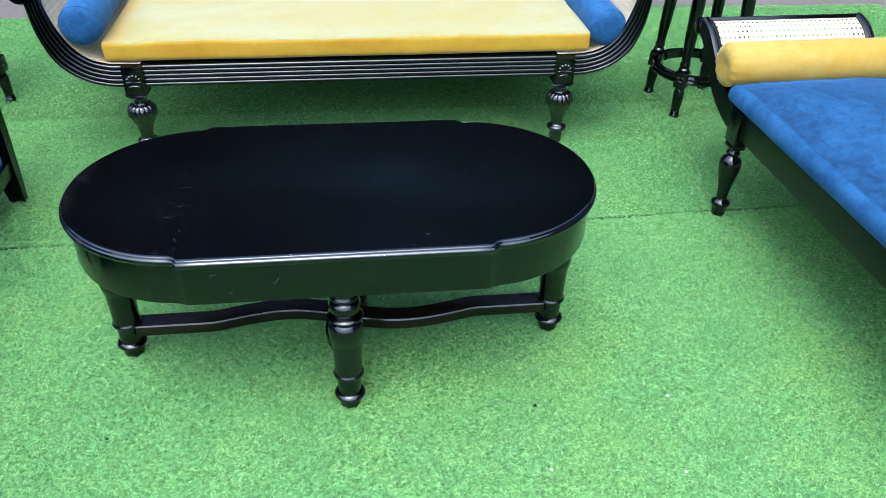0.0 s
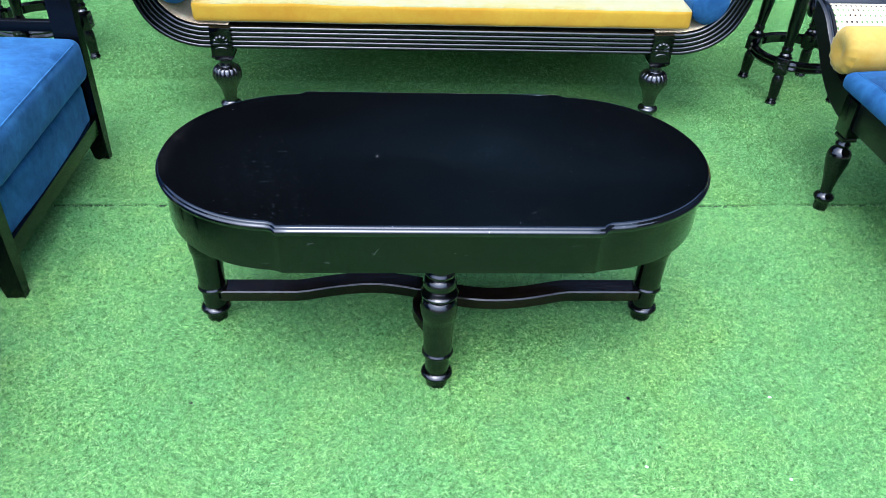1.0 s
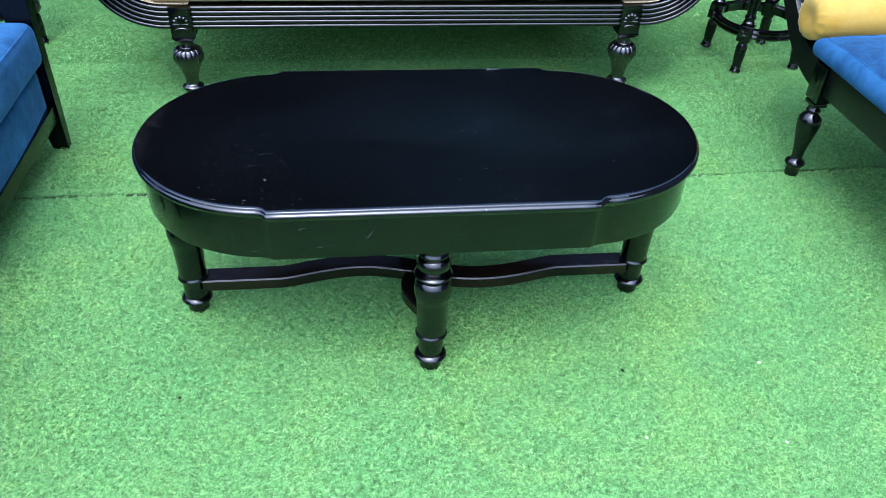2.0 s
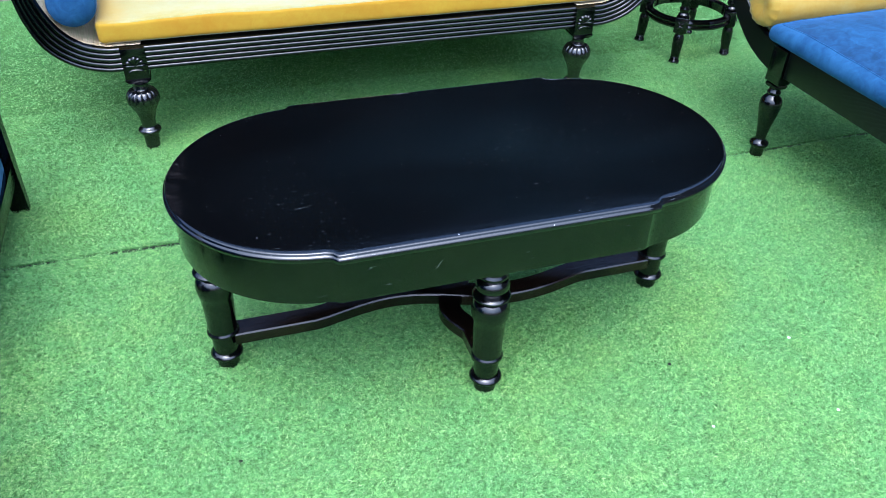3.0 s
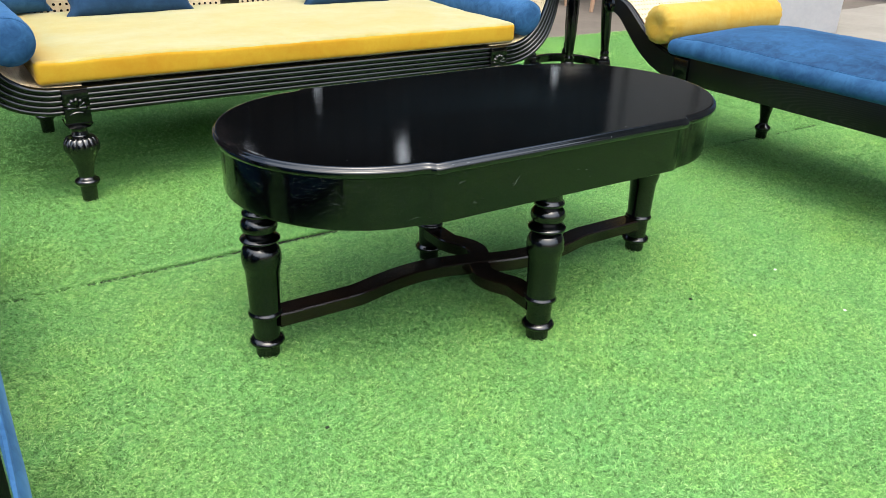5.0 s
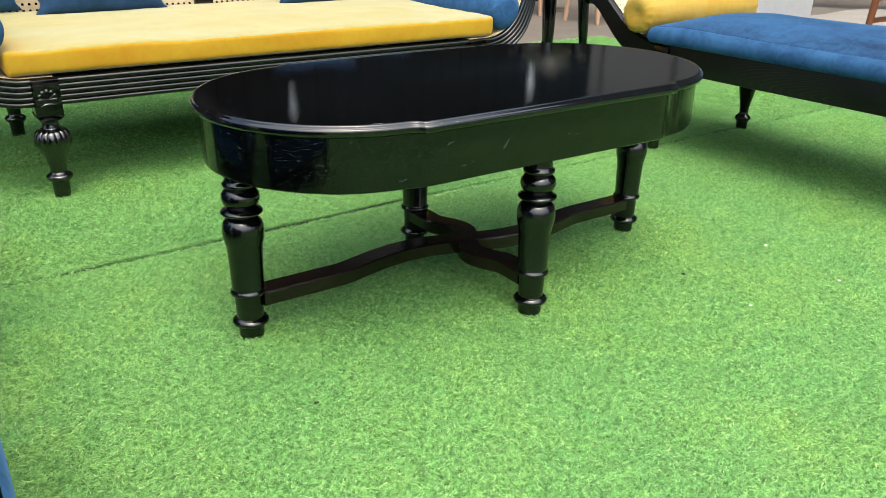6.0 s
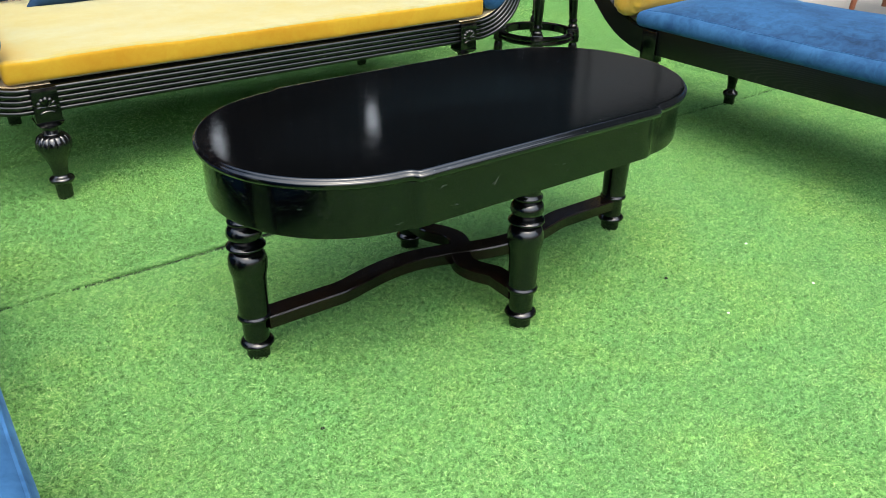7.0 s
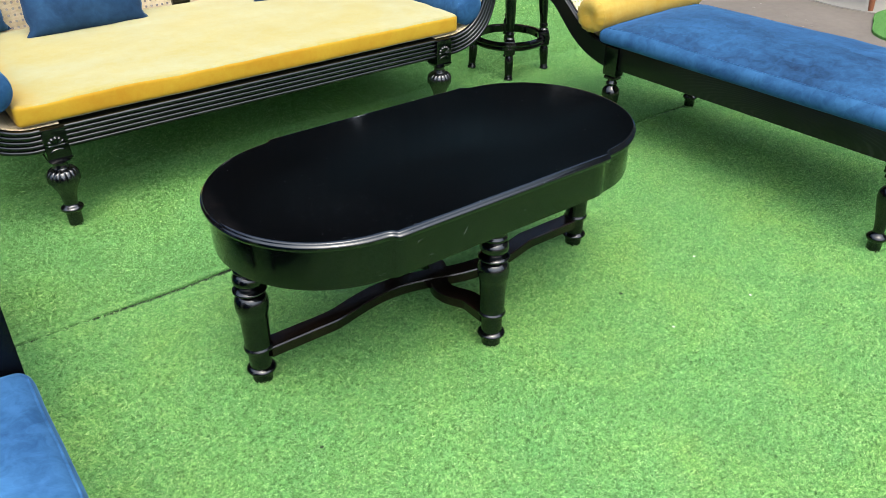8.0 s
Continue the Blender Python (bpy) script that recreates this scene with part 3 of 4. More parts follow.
skirt = [(0.034, 0.429), (0.034, 0.339), (0.031, 0.3365), (0.017, 0.3365), (0.013, 0.339), (0.012, 0.344), (0.012, 0.429)]
part("apron", loops_to_mesh([table_outline(d, z, 0.006) for d, z in skirt], (True, True)), LACQUER_APRON, table, "deep black apron with chipped lacquer", sharp=30)

LEG = [(0.029, TOP), (0.0305, 0.002), (0.0312, 0.033), (0.036, 0.0345), (0.0425, 0.037), (0.0452, 0.0405), (0.0435, 0.0445), (0.0375, 0.048), (0.0335, 0.0495),
       (0.0345, 0.0945), (0.0385, 0.096), (0.0432, 0.0985), (0.0442, 0.102), (0.0425, 0.105), (0.0395, 0.107), (0.0388, 0.109), (0.0405, 0.150), (0.0425, 0.185), (0.0435, 0.1935),
       (0.0462, 0.200), (0.0490, 0.210), (0.0500, 0.221), (0.0488, 0.231), (0.0445, 0.240), (0.0370, 0.2455), (0.0325, 0.2475), (0.0345, 0.2495), (0.0440, 0.2525), (0.0492, 0.2555), (0.0500, 0.2575),
       (0.0485, 0.2595), (0.0400, 0.2625), (0.0330, 0.265), (0.0350, 0.268), (0.0415, 0.273), (0.0455, 0.282), (0.0440, 0.291), (0.038, 0.2975), (0.033, 0.300),
       (0.035, 0.302), (0.0395, 0.305), (0.0405, 0.308), (0.0395, 0.311), (0.035, 0.314), (0.034, 0.318), (0.034, 0.345)]
leg = part("leg", lathe([(r * 0.745, z) for r, z in LEG], 32), LACQUER_TURNED, table, "turned baluster leg", pose(-0.4965, 0, 0), 50)
for x, y in ((0.4965, 0), (0.004, -0.214), (0.004, 0.212)):
    again(leg, pose(x, y, 0))


# a crooked scratch and a few short scuffs through the lacquer of the front
for path in ([(-0.123, 0.379), (-0.1185, 0.3835), (-0.116, 0.389), (-0.111, 0.395)], [(-0.1265, 0.3835), (-0.121, 0.385)], [(0.024, 0.3855), (0.029, 0.3848)], [(0.044, 0.381), (0.051, 0.3818)], [(0.056, 0.3650), (0.0595, 0.3668)]):
    part("scratch", tube([Vector((x, -0.2611, z)) for x, z in path], 0.0006, 5, taper=lambda t: 1 - 0.7 * abs(2 * t - 1)), SCUFF, table, "pale scratch in the black lacquer")


def serpentine(length, swing):
    """A flat bar that bows one way on each side of the middle."""
    pts = [Vector((length * (-1 + 2 * k / 40), 0, 0)) for k in range(41)]
    for p in pts:
        s = p.x / 0.30
        p.y = -swing * math.sin(math.pi * max(-1, min(1, s))) * (1 - 0.3 * abs(max(-1, min(1, s))))
    return pts


section = [(-0.021, 0.0), (-0.0235, 0.003), (-0.0235, 0.026), (-0.021, 0.029), (0.021, 0.029), (0.0235, 0.026), (0.0235, 0.003), (0.021, 0.0)]
part("stretcher", sweep(serpentine(0.475, 0.034), section, (0, 0, 1)), LACQUER_BROWNED, table, "serpentine stretcher with a brown reflection painted in", pose(0, 0, 0.071))
cross = [p * 0.42 for p in serpentine(0.475, 0.075)]
part("stretcher", sweep(cross, section, (0, 0, 1)), LACQUER_BROWNED, table, "serpentine stretcher with a brown reflection painted in", pose(0.004, 0, 0.069, 0, 0, 90))

# ---- the sofa ----
SX, SY = 0.0605, 0.985  # middle of the sofa, front face of its frame
DEPTH = 0.815
sofa = thing("sofa", pose(SX, SY, 0), "long black-lacquered colonial sofa with reeded scroll arms and cane panels", "sofa")

HALF_ARM = [(0.0, 0.291), (0.40, 0.291), (0.70, 0.291), (0.775, 0.2945), (0.838, 0.316), (0.888, 0.360), (0.918, 0.420), (0.934, 0.480), (0.942, 0.540)]
arm_half = smooth_path([(x, 0, z + 0.004) for x, z in HALF_ARM], 7)
arm_path = [Vector((-p.x, 0, p.z)) for p in arm_half[:0:-1]] + arm_half


def slim(t):
    """How the frame thins as it climbs into the arms."""
    return 1 - 0.32 * max(0.0, min(1.0, (abs(2 * t - 1) - 0.62) / 0.3))


def reeds(depth):
    """Five half-round reeds on the front of a deep rail."""
    pts = [(-0.036, depth), (-0.036, 0.004)]
    for k in range(5):
        c = -0.0288 + 0.0144 * k
        pts += [(c + 0.0066 * math.cos(a), 0.003 - 0.0068 * math.sin(a)) for a in (math.pi * (1 - j / 6) for j in range(7))]
    return pts + [(0.036, 0.004), (0.036, depth)]


part("front_frame", sweep(arm_path, reeds(0.04), (0, 1, 0), scale=slim), LACQUER_LONG, sofa, "reeded front frame sweeping up into the arms", sharp=50)
part("back_frame", sweep(arm_path, reeds(0.04), (0, 1, 0), scale=slim), LACQUER_LONG, sofa, "reeded rear frame", pose(0, DEPTH, 0, 0, 0, 180))
for s in (-1, 1):
    roll = part("arm_rail", lathe([(0.036, 0), (0.041, 0.006), (0.042, 0.02), (0.036, 0.026), (0.034, 0.05), (0.034, DEPTH - 0.04), (0.041, DEPTH - 0.01), (0.036, DEPTH)], 24), LACQUER, sofa, "rolled arm rail", pose(s * 0.966, -0.012, 0.566, -90, 0, 0))
    shell(roll, pose(0, 0, 0, 90, 0, 0) @ pose(0, 0.002, 0), 0.030)
    # cane lining of the arm
    inner = [p for p in arm_half if p.x > 0.66]
    rows = []
    line = [inner[0]]
    walked = 0.0
    for a, b in zip(inner, inner[1:]):
        walked += (b - a).length
        if walked >= 0.0155:
            line.append(b)
            walked = 0.0
    for i, p in enumerate(line):
        ahead = (line[min(i + 1, len(line) - 1)] - line[max(i - 1, 0)]).normalized()
        climb = next(k for k, h in enumerate(arm_half) if h == p) / (len(arm_half) - 1)
        q = p + Vector((-ahead.z, 0, ahead.x)) * (0.036 * slim(0.5 + climb / 2) + 0.0015)
        rows.append([Vector((s * q.x, 0.009 + (DEPTH - 0.018) * k / 62, q.z)) for k in range(63)])
    part("cane_panel", cane_sheet(rows, 0.21), CANE, sofa, "woven cane arm panel")
part("seat_deck", bar((1.5, DEPTH - 0.09, 0.015), pose(0, DEPTH / 2, 0.314), 0.002), CANE, sofa, "cane seat deck")

# back: reclined cane panels in a black frame
tilt = pose(0, DEPTH + 0.01, 0.33, -9, 0, 0)
rows = [[Vector((-0.86 + 1.72 * i / 82, 0, 0.02 + 0.30 * k / 14)) for i in range(83)] for k in range(15)]
part("cane_panel", cane_sheet(rows, 0.42), CANE, sofa, "woven cane back panel", tilt)
part("back_rail", bar((1.86, 0.035, 0.06), tilt @ pose(0, 0, 0.345), 0.008), LACQUER_LONG, sofa)
part("back_rail", bar((1.78, 0.035, 0.035), tilt @ pose(0, 0, 0.0), 0.008), LACQUER_LONG, sofa)
for x in (-0.88, 0.02, 0.88):
    part("back_stile", bar((0.07, 0.03, 0.33), tilt @ pose(x, -0.004, 0.17), 0.006), LACQUER, sofa)


BULB_LEG = [(0.021, TOP), (0.0225, 0.004), (0.0245, 0.050), (0.030, 0.055), (0.036, 0.062), (0.035, 0.069), (0.0245, 0.076), (0.0225, 0.083), (0.0255, 0.105), (0.0325, 0.126),
            (0.0415, 0.142), (0.0475, 0.157), (0.049, 0.168), (0.047, 0.179), (0.041, 0.189), (0.033, 0.195), (0.026, 0.198), (0.024, 0.203), (0.022, 0.212), (0.025, 0.220), (0.028, 0.225), (0.028, 0.232)]
BULB_LEG = [(p.x * 0.91, p.z) for p in smooth_path([(r, 0, z) for r, z in BULB_LEG], 3)]


def flutes(k, a, r, z):
    """Fourteen raised lobes on the shoulder of the bulb, scalloped below."""
    lobe = abs(math.cos(7 * a))
    edge = 0.151 + 0.008 * (1 - lobe)
    inside = max(0.0, min(1.0, (z - edge) / 0.004)) * max(0.0, min(1.0, (0.198 - z) / 0.006))
    return inside * (0.0032 * lobe ** 0.45 - 0.0006)


def sofa_leg(parent, x, y, front):
    block = part("leg", lathe(BULB_LEG, 168, flutes), LACQUER_CARVED, parent, "turned leg with a fluted bulb", pose(x, y, 0), 60)
    bm = bar((0.067, 0.062, 0.054), pose(0, 0, 0.261), 0.003)
    loops_to_mesh([[Vector((sx * w, sy * w, z)) for sx, sy in ((-1, -1), (1, -1), (1, 1), (-1, 1))] for w, z in ((0.024, 0.222), (0.030, 0.229), (0.035, 0.236))], bm=bm)
    if front:
        bar((0.067, 0.016, 0.050), pose(0, -0.023, 0.3045), 0.003, bm)
    part("leg_block", bm, LACQUER, block)
    if front:
        shell(block, pose(0, -0.034, 0.280), 0.026)
    return block


for x in (-0.6945, 0.6945):
    sofa_leg(sofa, x, 0.019, True)
    sofa_leg(sofa, x, DEPTH - 0.06, False)

# things that lie on the sofa


def crowned(size, lift, seed, across=4.0, along=2.0):
    """Domes the top of a cushion; the powers say how far the dome stays full."""
    def shape(q):
        u, v = min(1, abs(2 * q.x / size[0])), min(1, abs(2 * q.y / size[1]))
        k = max(0.0, (q.z + size[2] / 2) / size[2])
        dome = lift * (1 - u ** across) * (1 - v ** along)
        wob = 0.0035 * noise.noise(Vector((q.x * 4 + seed, q.y * 4, q.z * 9))) + 0.0018 * noise.noise(Vector((q.x * 15, q.y * 15 + seed, q.z * 11)))
        return Vector((q.x + wob * 0.6, q.y + wob * 0.9, q.z + k * (dome + wob)))
    return shape


def welt(size, r, z, lift_shape, radius=0.003):
    """The piped seam round a cushion at height z."""
    half = (size[0] / 2 - r * 0.30, size[1] / 2 - r * 0.30)
    corner = r * 1.2
    pts = []
    for cx, cy, a0 in ((1, 1, 0), (-1, 1, 90), (-1, -1, 180), (1, -1, 270)):
        for k in range(7):
            a = radians(a0 + 15 * k)
            pts.append(Vector((cx * (half[0] - corner) + corner * math.cos(a), cy * (half[1] - corner) + corner * math.sin(a), z)))
    fine = []
    for a, b in zip(pts, pts[1:] + pts[:1]):
        steps = max(1, int((b - a).length / 0.03))
        fine += [a.lerp(b, k / steps) for k in range(steps)]
    fine.append(fine[0])
    return tube([lift_shape(p) for p in fine], radius, 6)


def mattress(name, at, size, r, mat, label, lift, seed, counts, across=4.0, along=2.0, lit_side=None, inset=0.02):
    bend = crowned(size, lift, seed, across, along)
    ob = link_mesh(name, soft_box(size, r, counts, bend), mat, 60)
    ob.matrix_world = at
    tagged(ob, label, "mattress")
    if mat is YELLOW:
        # steep faces get the darker golden copy in place of real shading
        ob.data.materials.append(YELLOW_SIDE_SHADE)
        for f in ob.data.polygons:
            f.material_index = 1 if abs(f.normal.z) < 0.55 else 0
    if lit_side:
        # sides up to the seam take a lighter copy with the light painted in
        ob.data.materials.append(lit_side)
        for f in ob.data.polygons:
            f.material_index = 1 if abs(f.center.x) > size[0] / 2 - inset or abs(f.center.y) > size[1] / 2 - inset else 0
        part("piping", welt((size[0] - 2 * inset, size[1] - 2 * inset), 0.01, size[2] / 2, bend, 0.0016), lit_side, ob)
    else:
        part("piping", welt(size, r, size[2] / 2 - r * 0.32, bend, 0.0008), mat, ob)
    return ob


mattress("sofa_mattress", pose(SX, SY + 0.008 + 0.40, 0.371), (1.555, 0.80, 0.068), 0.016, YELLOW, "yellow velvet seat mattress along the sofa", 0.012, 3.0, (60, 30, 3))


def bolster(name, at, r, length, mat, label, gather, seed):
    """A round cushion along local z whose ends are gathered or flat."""
    if gather:
        prof = [(0.004, -length / 2 + 0.006), (r * 0.25, -length / 2 + 0.002), (r * 0.6, -length / 2 - 0.004), (r * 0.86, -length / 2 + 0.003), (r * 0.97, -length / 2 + 0.014)]
    else:
        prof = [(0.004, -length / 2 - 0.012), (r * 0.35, -length / 2 - 0.011), (r * 0.68, -length / 2 - 0.006), (r * 0.90, -length / 2 + 0.003), (r * 0.985, -length / 2 + 0.013)]
    mid = [(r * (1 + 0.012 * math.sin(9 * k + seed)), length * (-0.5 + 0.04 + 0.92 * k / 16)) for k in range(17)]
    prof = prof + mid + [(a, -z) for a, z in prof[::-1]]
    half = length / 2

    def pleat(k, a, rr, z):
        t = max(0.0, 1 - (half - abs(z)) / 0.03)
        w = 0.0016 * noise.noise(Vector((math.cos(a) * 2 + seed, math.sin(a) * 2, z * 9)))
        return w + (0.0035 * t * math.sin(15 * a + math.sin(3 * a)) * min(1, rr / r * 1.2) if gather else 0)

    ob = link_mesh(name, lathe(prof[4:-4], 48, pleat), mat, 60)
    ob.matrix_world = at
    tagged(ob, label, "bolster")
    for s in (-1, 1):
        ring = [Vector((r * 0.94 * math.cos(2 * math.pi * k / 40), r * 0.94 * math.sin(2 * math.pi * k / 40), s * (half - 0.0065))) for k in range(41)]
        cap = [(a, -s * z) for a, z in prof[-5:]]
        part("gathered_end" if gather else "flat_end", lathe(cap, 48, pleat), mat, ob, "", None, 60)
        if not gather:
            part("piping", tube(ring, 0.0011, 6), mat, ob)
    return ob


bolster("bolster", pose(SX - 0.834, SY + 0.345, 0.457, 90, 0, 2), 0.063, 0.69, BLUE, "blue velvet bolster along the sofa arm", False, 1.0)
bolster("bolster", pose(SX + 0.833, SY + 0.352, 0.415, 90, 0, 0), 0.062, 0.69, BLUE, "blue velvet bolster along the sofa arm", False, 2.0)


def pillow(at, w, h, thick, mat, label, seed, tag=False):
    """A square scatter cushion in local xz with pinched corners."""
    bm = bmesh.new()
    n = 26
    sides = []
    for s in (-1, 1):
        grid = []
        for j in range(n + 1):
            row = []
            for i in range(n + 1):
                u, v = -1 + 2 * i / n, -1 + 2 * j / n
                pinch = 1 - (0.08 if v > 0 else 0.015) * (1 - u * u) * abs(v) ** 3
                ear = abs(u * v) ** 9
                waist = 0.06 * math.exp(-((abs(v) - 0.80) / 0.10) ** 2) * abs(u) ** 5
                x = w / 2 * u * (1 - 0.07 * (1 - v * v) * abs(u) ** 3 - waist + 0.04 * ear)
                z = h / 2 * v * (pinch + (0.04 * ear if v > 0 else 0.0))
                t = thick / 2 * (max(0, 1 - u ** 4) ** 0.6) * (max(0, 1 - v ** 4) ** 0.6)
                t *= 1 + 0.18 * noise.noise(Vector((u * 1.8 + seed, v * 1.8, s)))
                row.append(bm.verts.new((x, s * t, z + h / 2)))
            grid.append(row)
        sides.append(grid)
        for j in range(n):
            for i in range(n):
                bm.faces.new((grid[j][i], grid[j][i + 1], grid[j + 1][i + 1], grid[j + 1][i]))
    bmesh.ops.remove_doubles(bm, verts=bm.verts, dist=0.0004)
    ob = link_mesh("pillow", bm, mat, 80)
    ob.matrix_world = at
    tagged(ob, label, "cushion", "cushions on the sofa")
    if tag:
        part("tag", bar((0.012, 0.001, 0.03), pose(-w * 0.42, -0.012, 0.015, 20, 15, 0), 0.0003), TAG, ob, "small white sewn-in tag")
    return ob


pillow(pose(-0.318, 1.63, 0.402, -16, 0, 1), 0.42, 0.38, 0.12, NAVY, "dark blue velvet cushion leaning on the cane back", 1.0)
pillow(pose(0.475, 1.59, 0.402, -20, 0, -3), 0.36, 0.36, 0.11, NAVY, "dark blue velvet cushion leaning on the cane back", 5.0)
pillow(pose(-0.70, 1.72, 0.410, -14, 0, 22), 0.32, 0.33, 0.11, BLUE, "blue velvet cushion tucked into the sofa corner", 8.0)
pillow(pose(0.80, 1.70, 0.402, -14, 0, -12), 0.30, 0.33, 0.11, NAVY, "dark navy cushion in the sofa corner with a white tag", 11.0, True)

# ---- the chaise longue ----
CHAISE = pose(1.130, 0.4785, 0, 0, 0, 1.2)
chaise = thing("chaise_longue", CHAISE, "black-lacquered chaise longue with a scrolled cane head end", "chaise longue")
WIDE, LONG = 0.530, 1.025
HEAD = smooth_path([(0, -0.02, 0.312), (0, 0.04, 0.314), (0, 0.115, 0.334), (0, 0.18, 0.370), (0, 0.235, 0.416), (0, 0.290, 0.462), (0, 0.345, 0.484)], 7)
plank = [(-0.040, 0.0), (-0.042, 0.003), (-0.042, 0.025), (-0.040, 0.028), (0.040, 0.028), (0.042, 0.025), (0.042, 0.003), (0.040, 0.0)]
for x in (0.0, WIDE - 0.028):
    side = part("head_scroll", sweep(HEAD, plank, (1, 0, 0), scale=lambda t: 1.0 - 0.42 * t), LACQUER_RAIL, chaise, "S-shaped head plank", pose(x, 0, 0))
    part("scroll_boss", lathe([(0.020, -0.004), (0.026, 0.0), (0.026, 0.028), (0.020, 0.032)], 20, at=pose(0, 0.355, 0.474, 0, 90, 0)), LACQUER, side)
    edge = [p + Vector((0.014, 0, 0)) for p in HEAD[4:]]
    lift = []
    for i, p in enumerate(edge):
        ahead = (edge[min(i + 1, len(edge) - 1)] - edge[max(i - 1, 0)]).normalized()
        t = (i + 4) / (len(HEAD) - 1)
        lift.append(p + Vector((0, -ahead.z, ahead.y)) * 0.042 * (1.0 - 0.42 * t))
    part("bead", tube(lift, 0.004, 6), LACQUER, side)
rows = []
line = [HEAD[0]]
walked = 0.0
for a, b in zip(HEAD, HEAD[1:]):
    walked += (b - a).length
    if walked >= 0.0145:
        line.append(b)
        walked = 0.0
for i, p in enumerate(line):
    ahead = (line[min(i + 1, len(line) - 1)] - line[max(i - 1, 0)]).normalized()
    q = p + Vector((0, -ahead.z, ahead.y)) * (0.040 * (1.0 - 0.42 * i / (len(line) - 1)) - 0.004)
    rows.append([Vector((0.026 + (WIDE - 0.052) * k / 32, q.y, q.z)) for k in range(33)])
part("cane_panel", cane_sheet(rows, 0.36), CANE, chaise, "woven cane head panel")
part("head_rail", bar((WIDE - 0.03, 0.05, 0.026), pose(WIDE / 2, 0.348, 0.489, -20, 0, 0), 0.009), LACQUER, chaise)
for x, name in ((0.014, "side_rail"), (WIDE - 0.014, "side_rail")):
    part(name, bar((0.026, LONG - 0.05, 0.086), pose(x, -LONG / 2, 0.318), 0.003), LACQUER_RAIL, chaise, "deep side rail with open grain")
part("foot_rail", bar((WIDE - 0.06, 0.026, 0.086), pose(WIDE / 2, -LONG - 0.01, 0.318), 0.003), LACQUER_RAIL, chaise)
part("deck", bar((WIDE - 0.05, LONG, 0.012), pose(WIDE / 2, -LONG / 2, 0.348), 0.002), CANE, chaise)
CH_LEG = [(0.019, TOP), (0.0195, 0.004), (0.0205, 0.036), (0.024, 0.041), (0.0285, 0.047), (0.0285, 0.053), (0.023, 0.059), (0.0165, 0.064), (0.0155, 0.070), (0.0168, 0.088), (0.0205, 0.112),
          (0.0260, 0.138), (0.0305, 0.162), (0.0325, 0.180), (0.0310, 0.194), (0.0250, 0.204), (0.0180, 0.209), (0.0165, 0.212), (0.0195, 0.215), (0.0205, 0.219), (0.0190, 0.223), (0.0160, 0.226), (0.0160, 0.245)]
first_leg = part("leg", lathe(CH_LEG, 28), LACQUER, chaise, "turned pear-shaped leg", pose(0.012, 0, 0), 50)
bm = bar((0.042, 0.060, 0.104), pose(0, 0, 0.302), 0.003)
bar((0.040, 0.050, 0.012), pose(0, 0, 0.241), 0.004, bm)
part("leg_block", bm, LACQUER, first_leg)
for x, y in ((WIDE - 0.016, 0), (0.012, -LONG), (WIDE - 0.016, -LONG)):
    again(first_leg, pose(x, y, 0))
mattress("chaise_mattress", CHAISE @ pose(WIDE / 2 - 0.002, -0.495, 0.3825), (WIDE + 0.034, 1.12, 0.050), 0.022, DIMMED_BLUE, "blue crushed-velvet mattress on the chaise longue", 0.050, 9.0, (34, 60, 3), 2.4, 6.0, LIT_SIDE_BLUE)
bolster("bolster", CHAISE @ pose(0.280, 0.112, 0.443, 0, 90, 0), 0.0645, 0.60, AMBER, "yellow velvet bolster with gathered ends against the cane head", True, 4.0)

# ---- the two armchairs ----


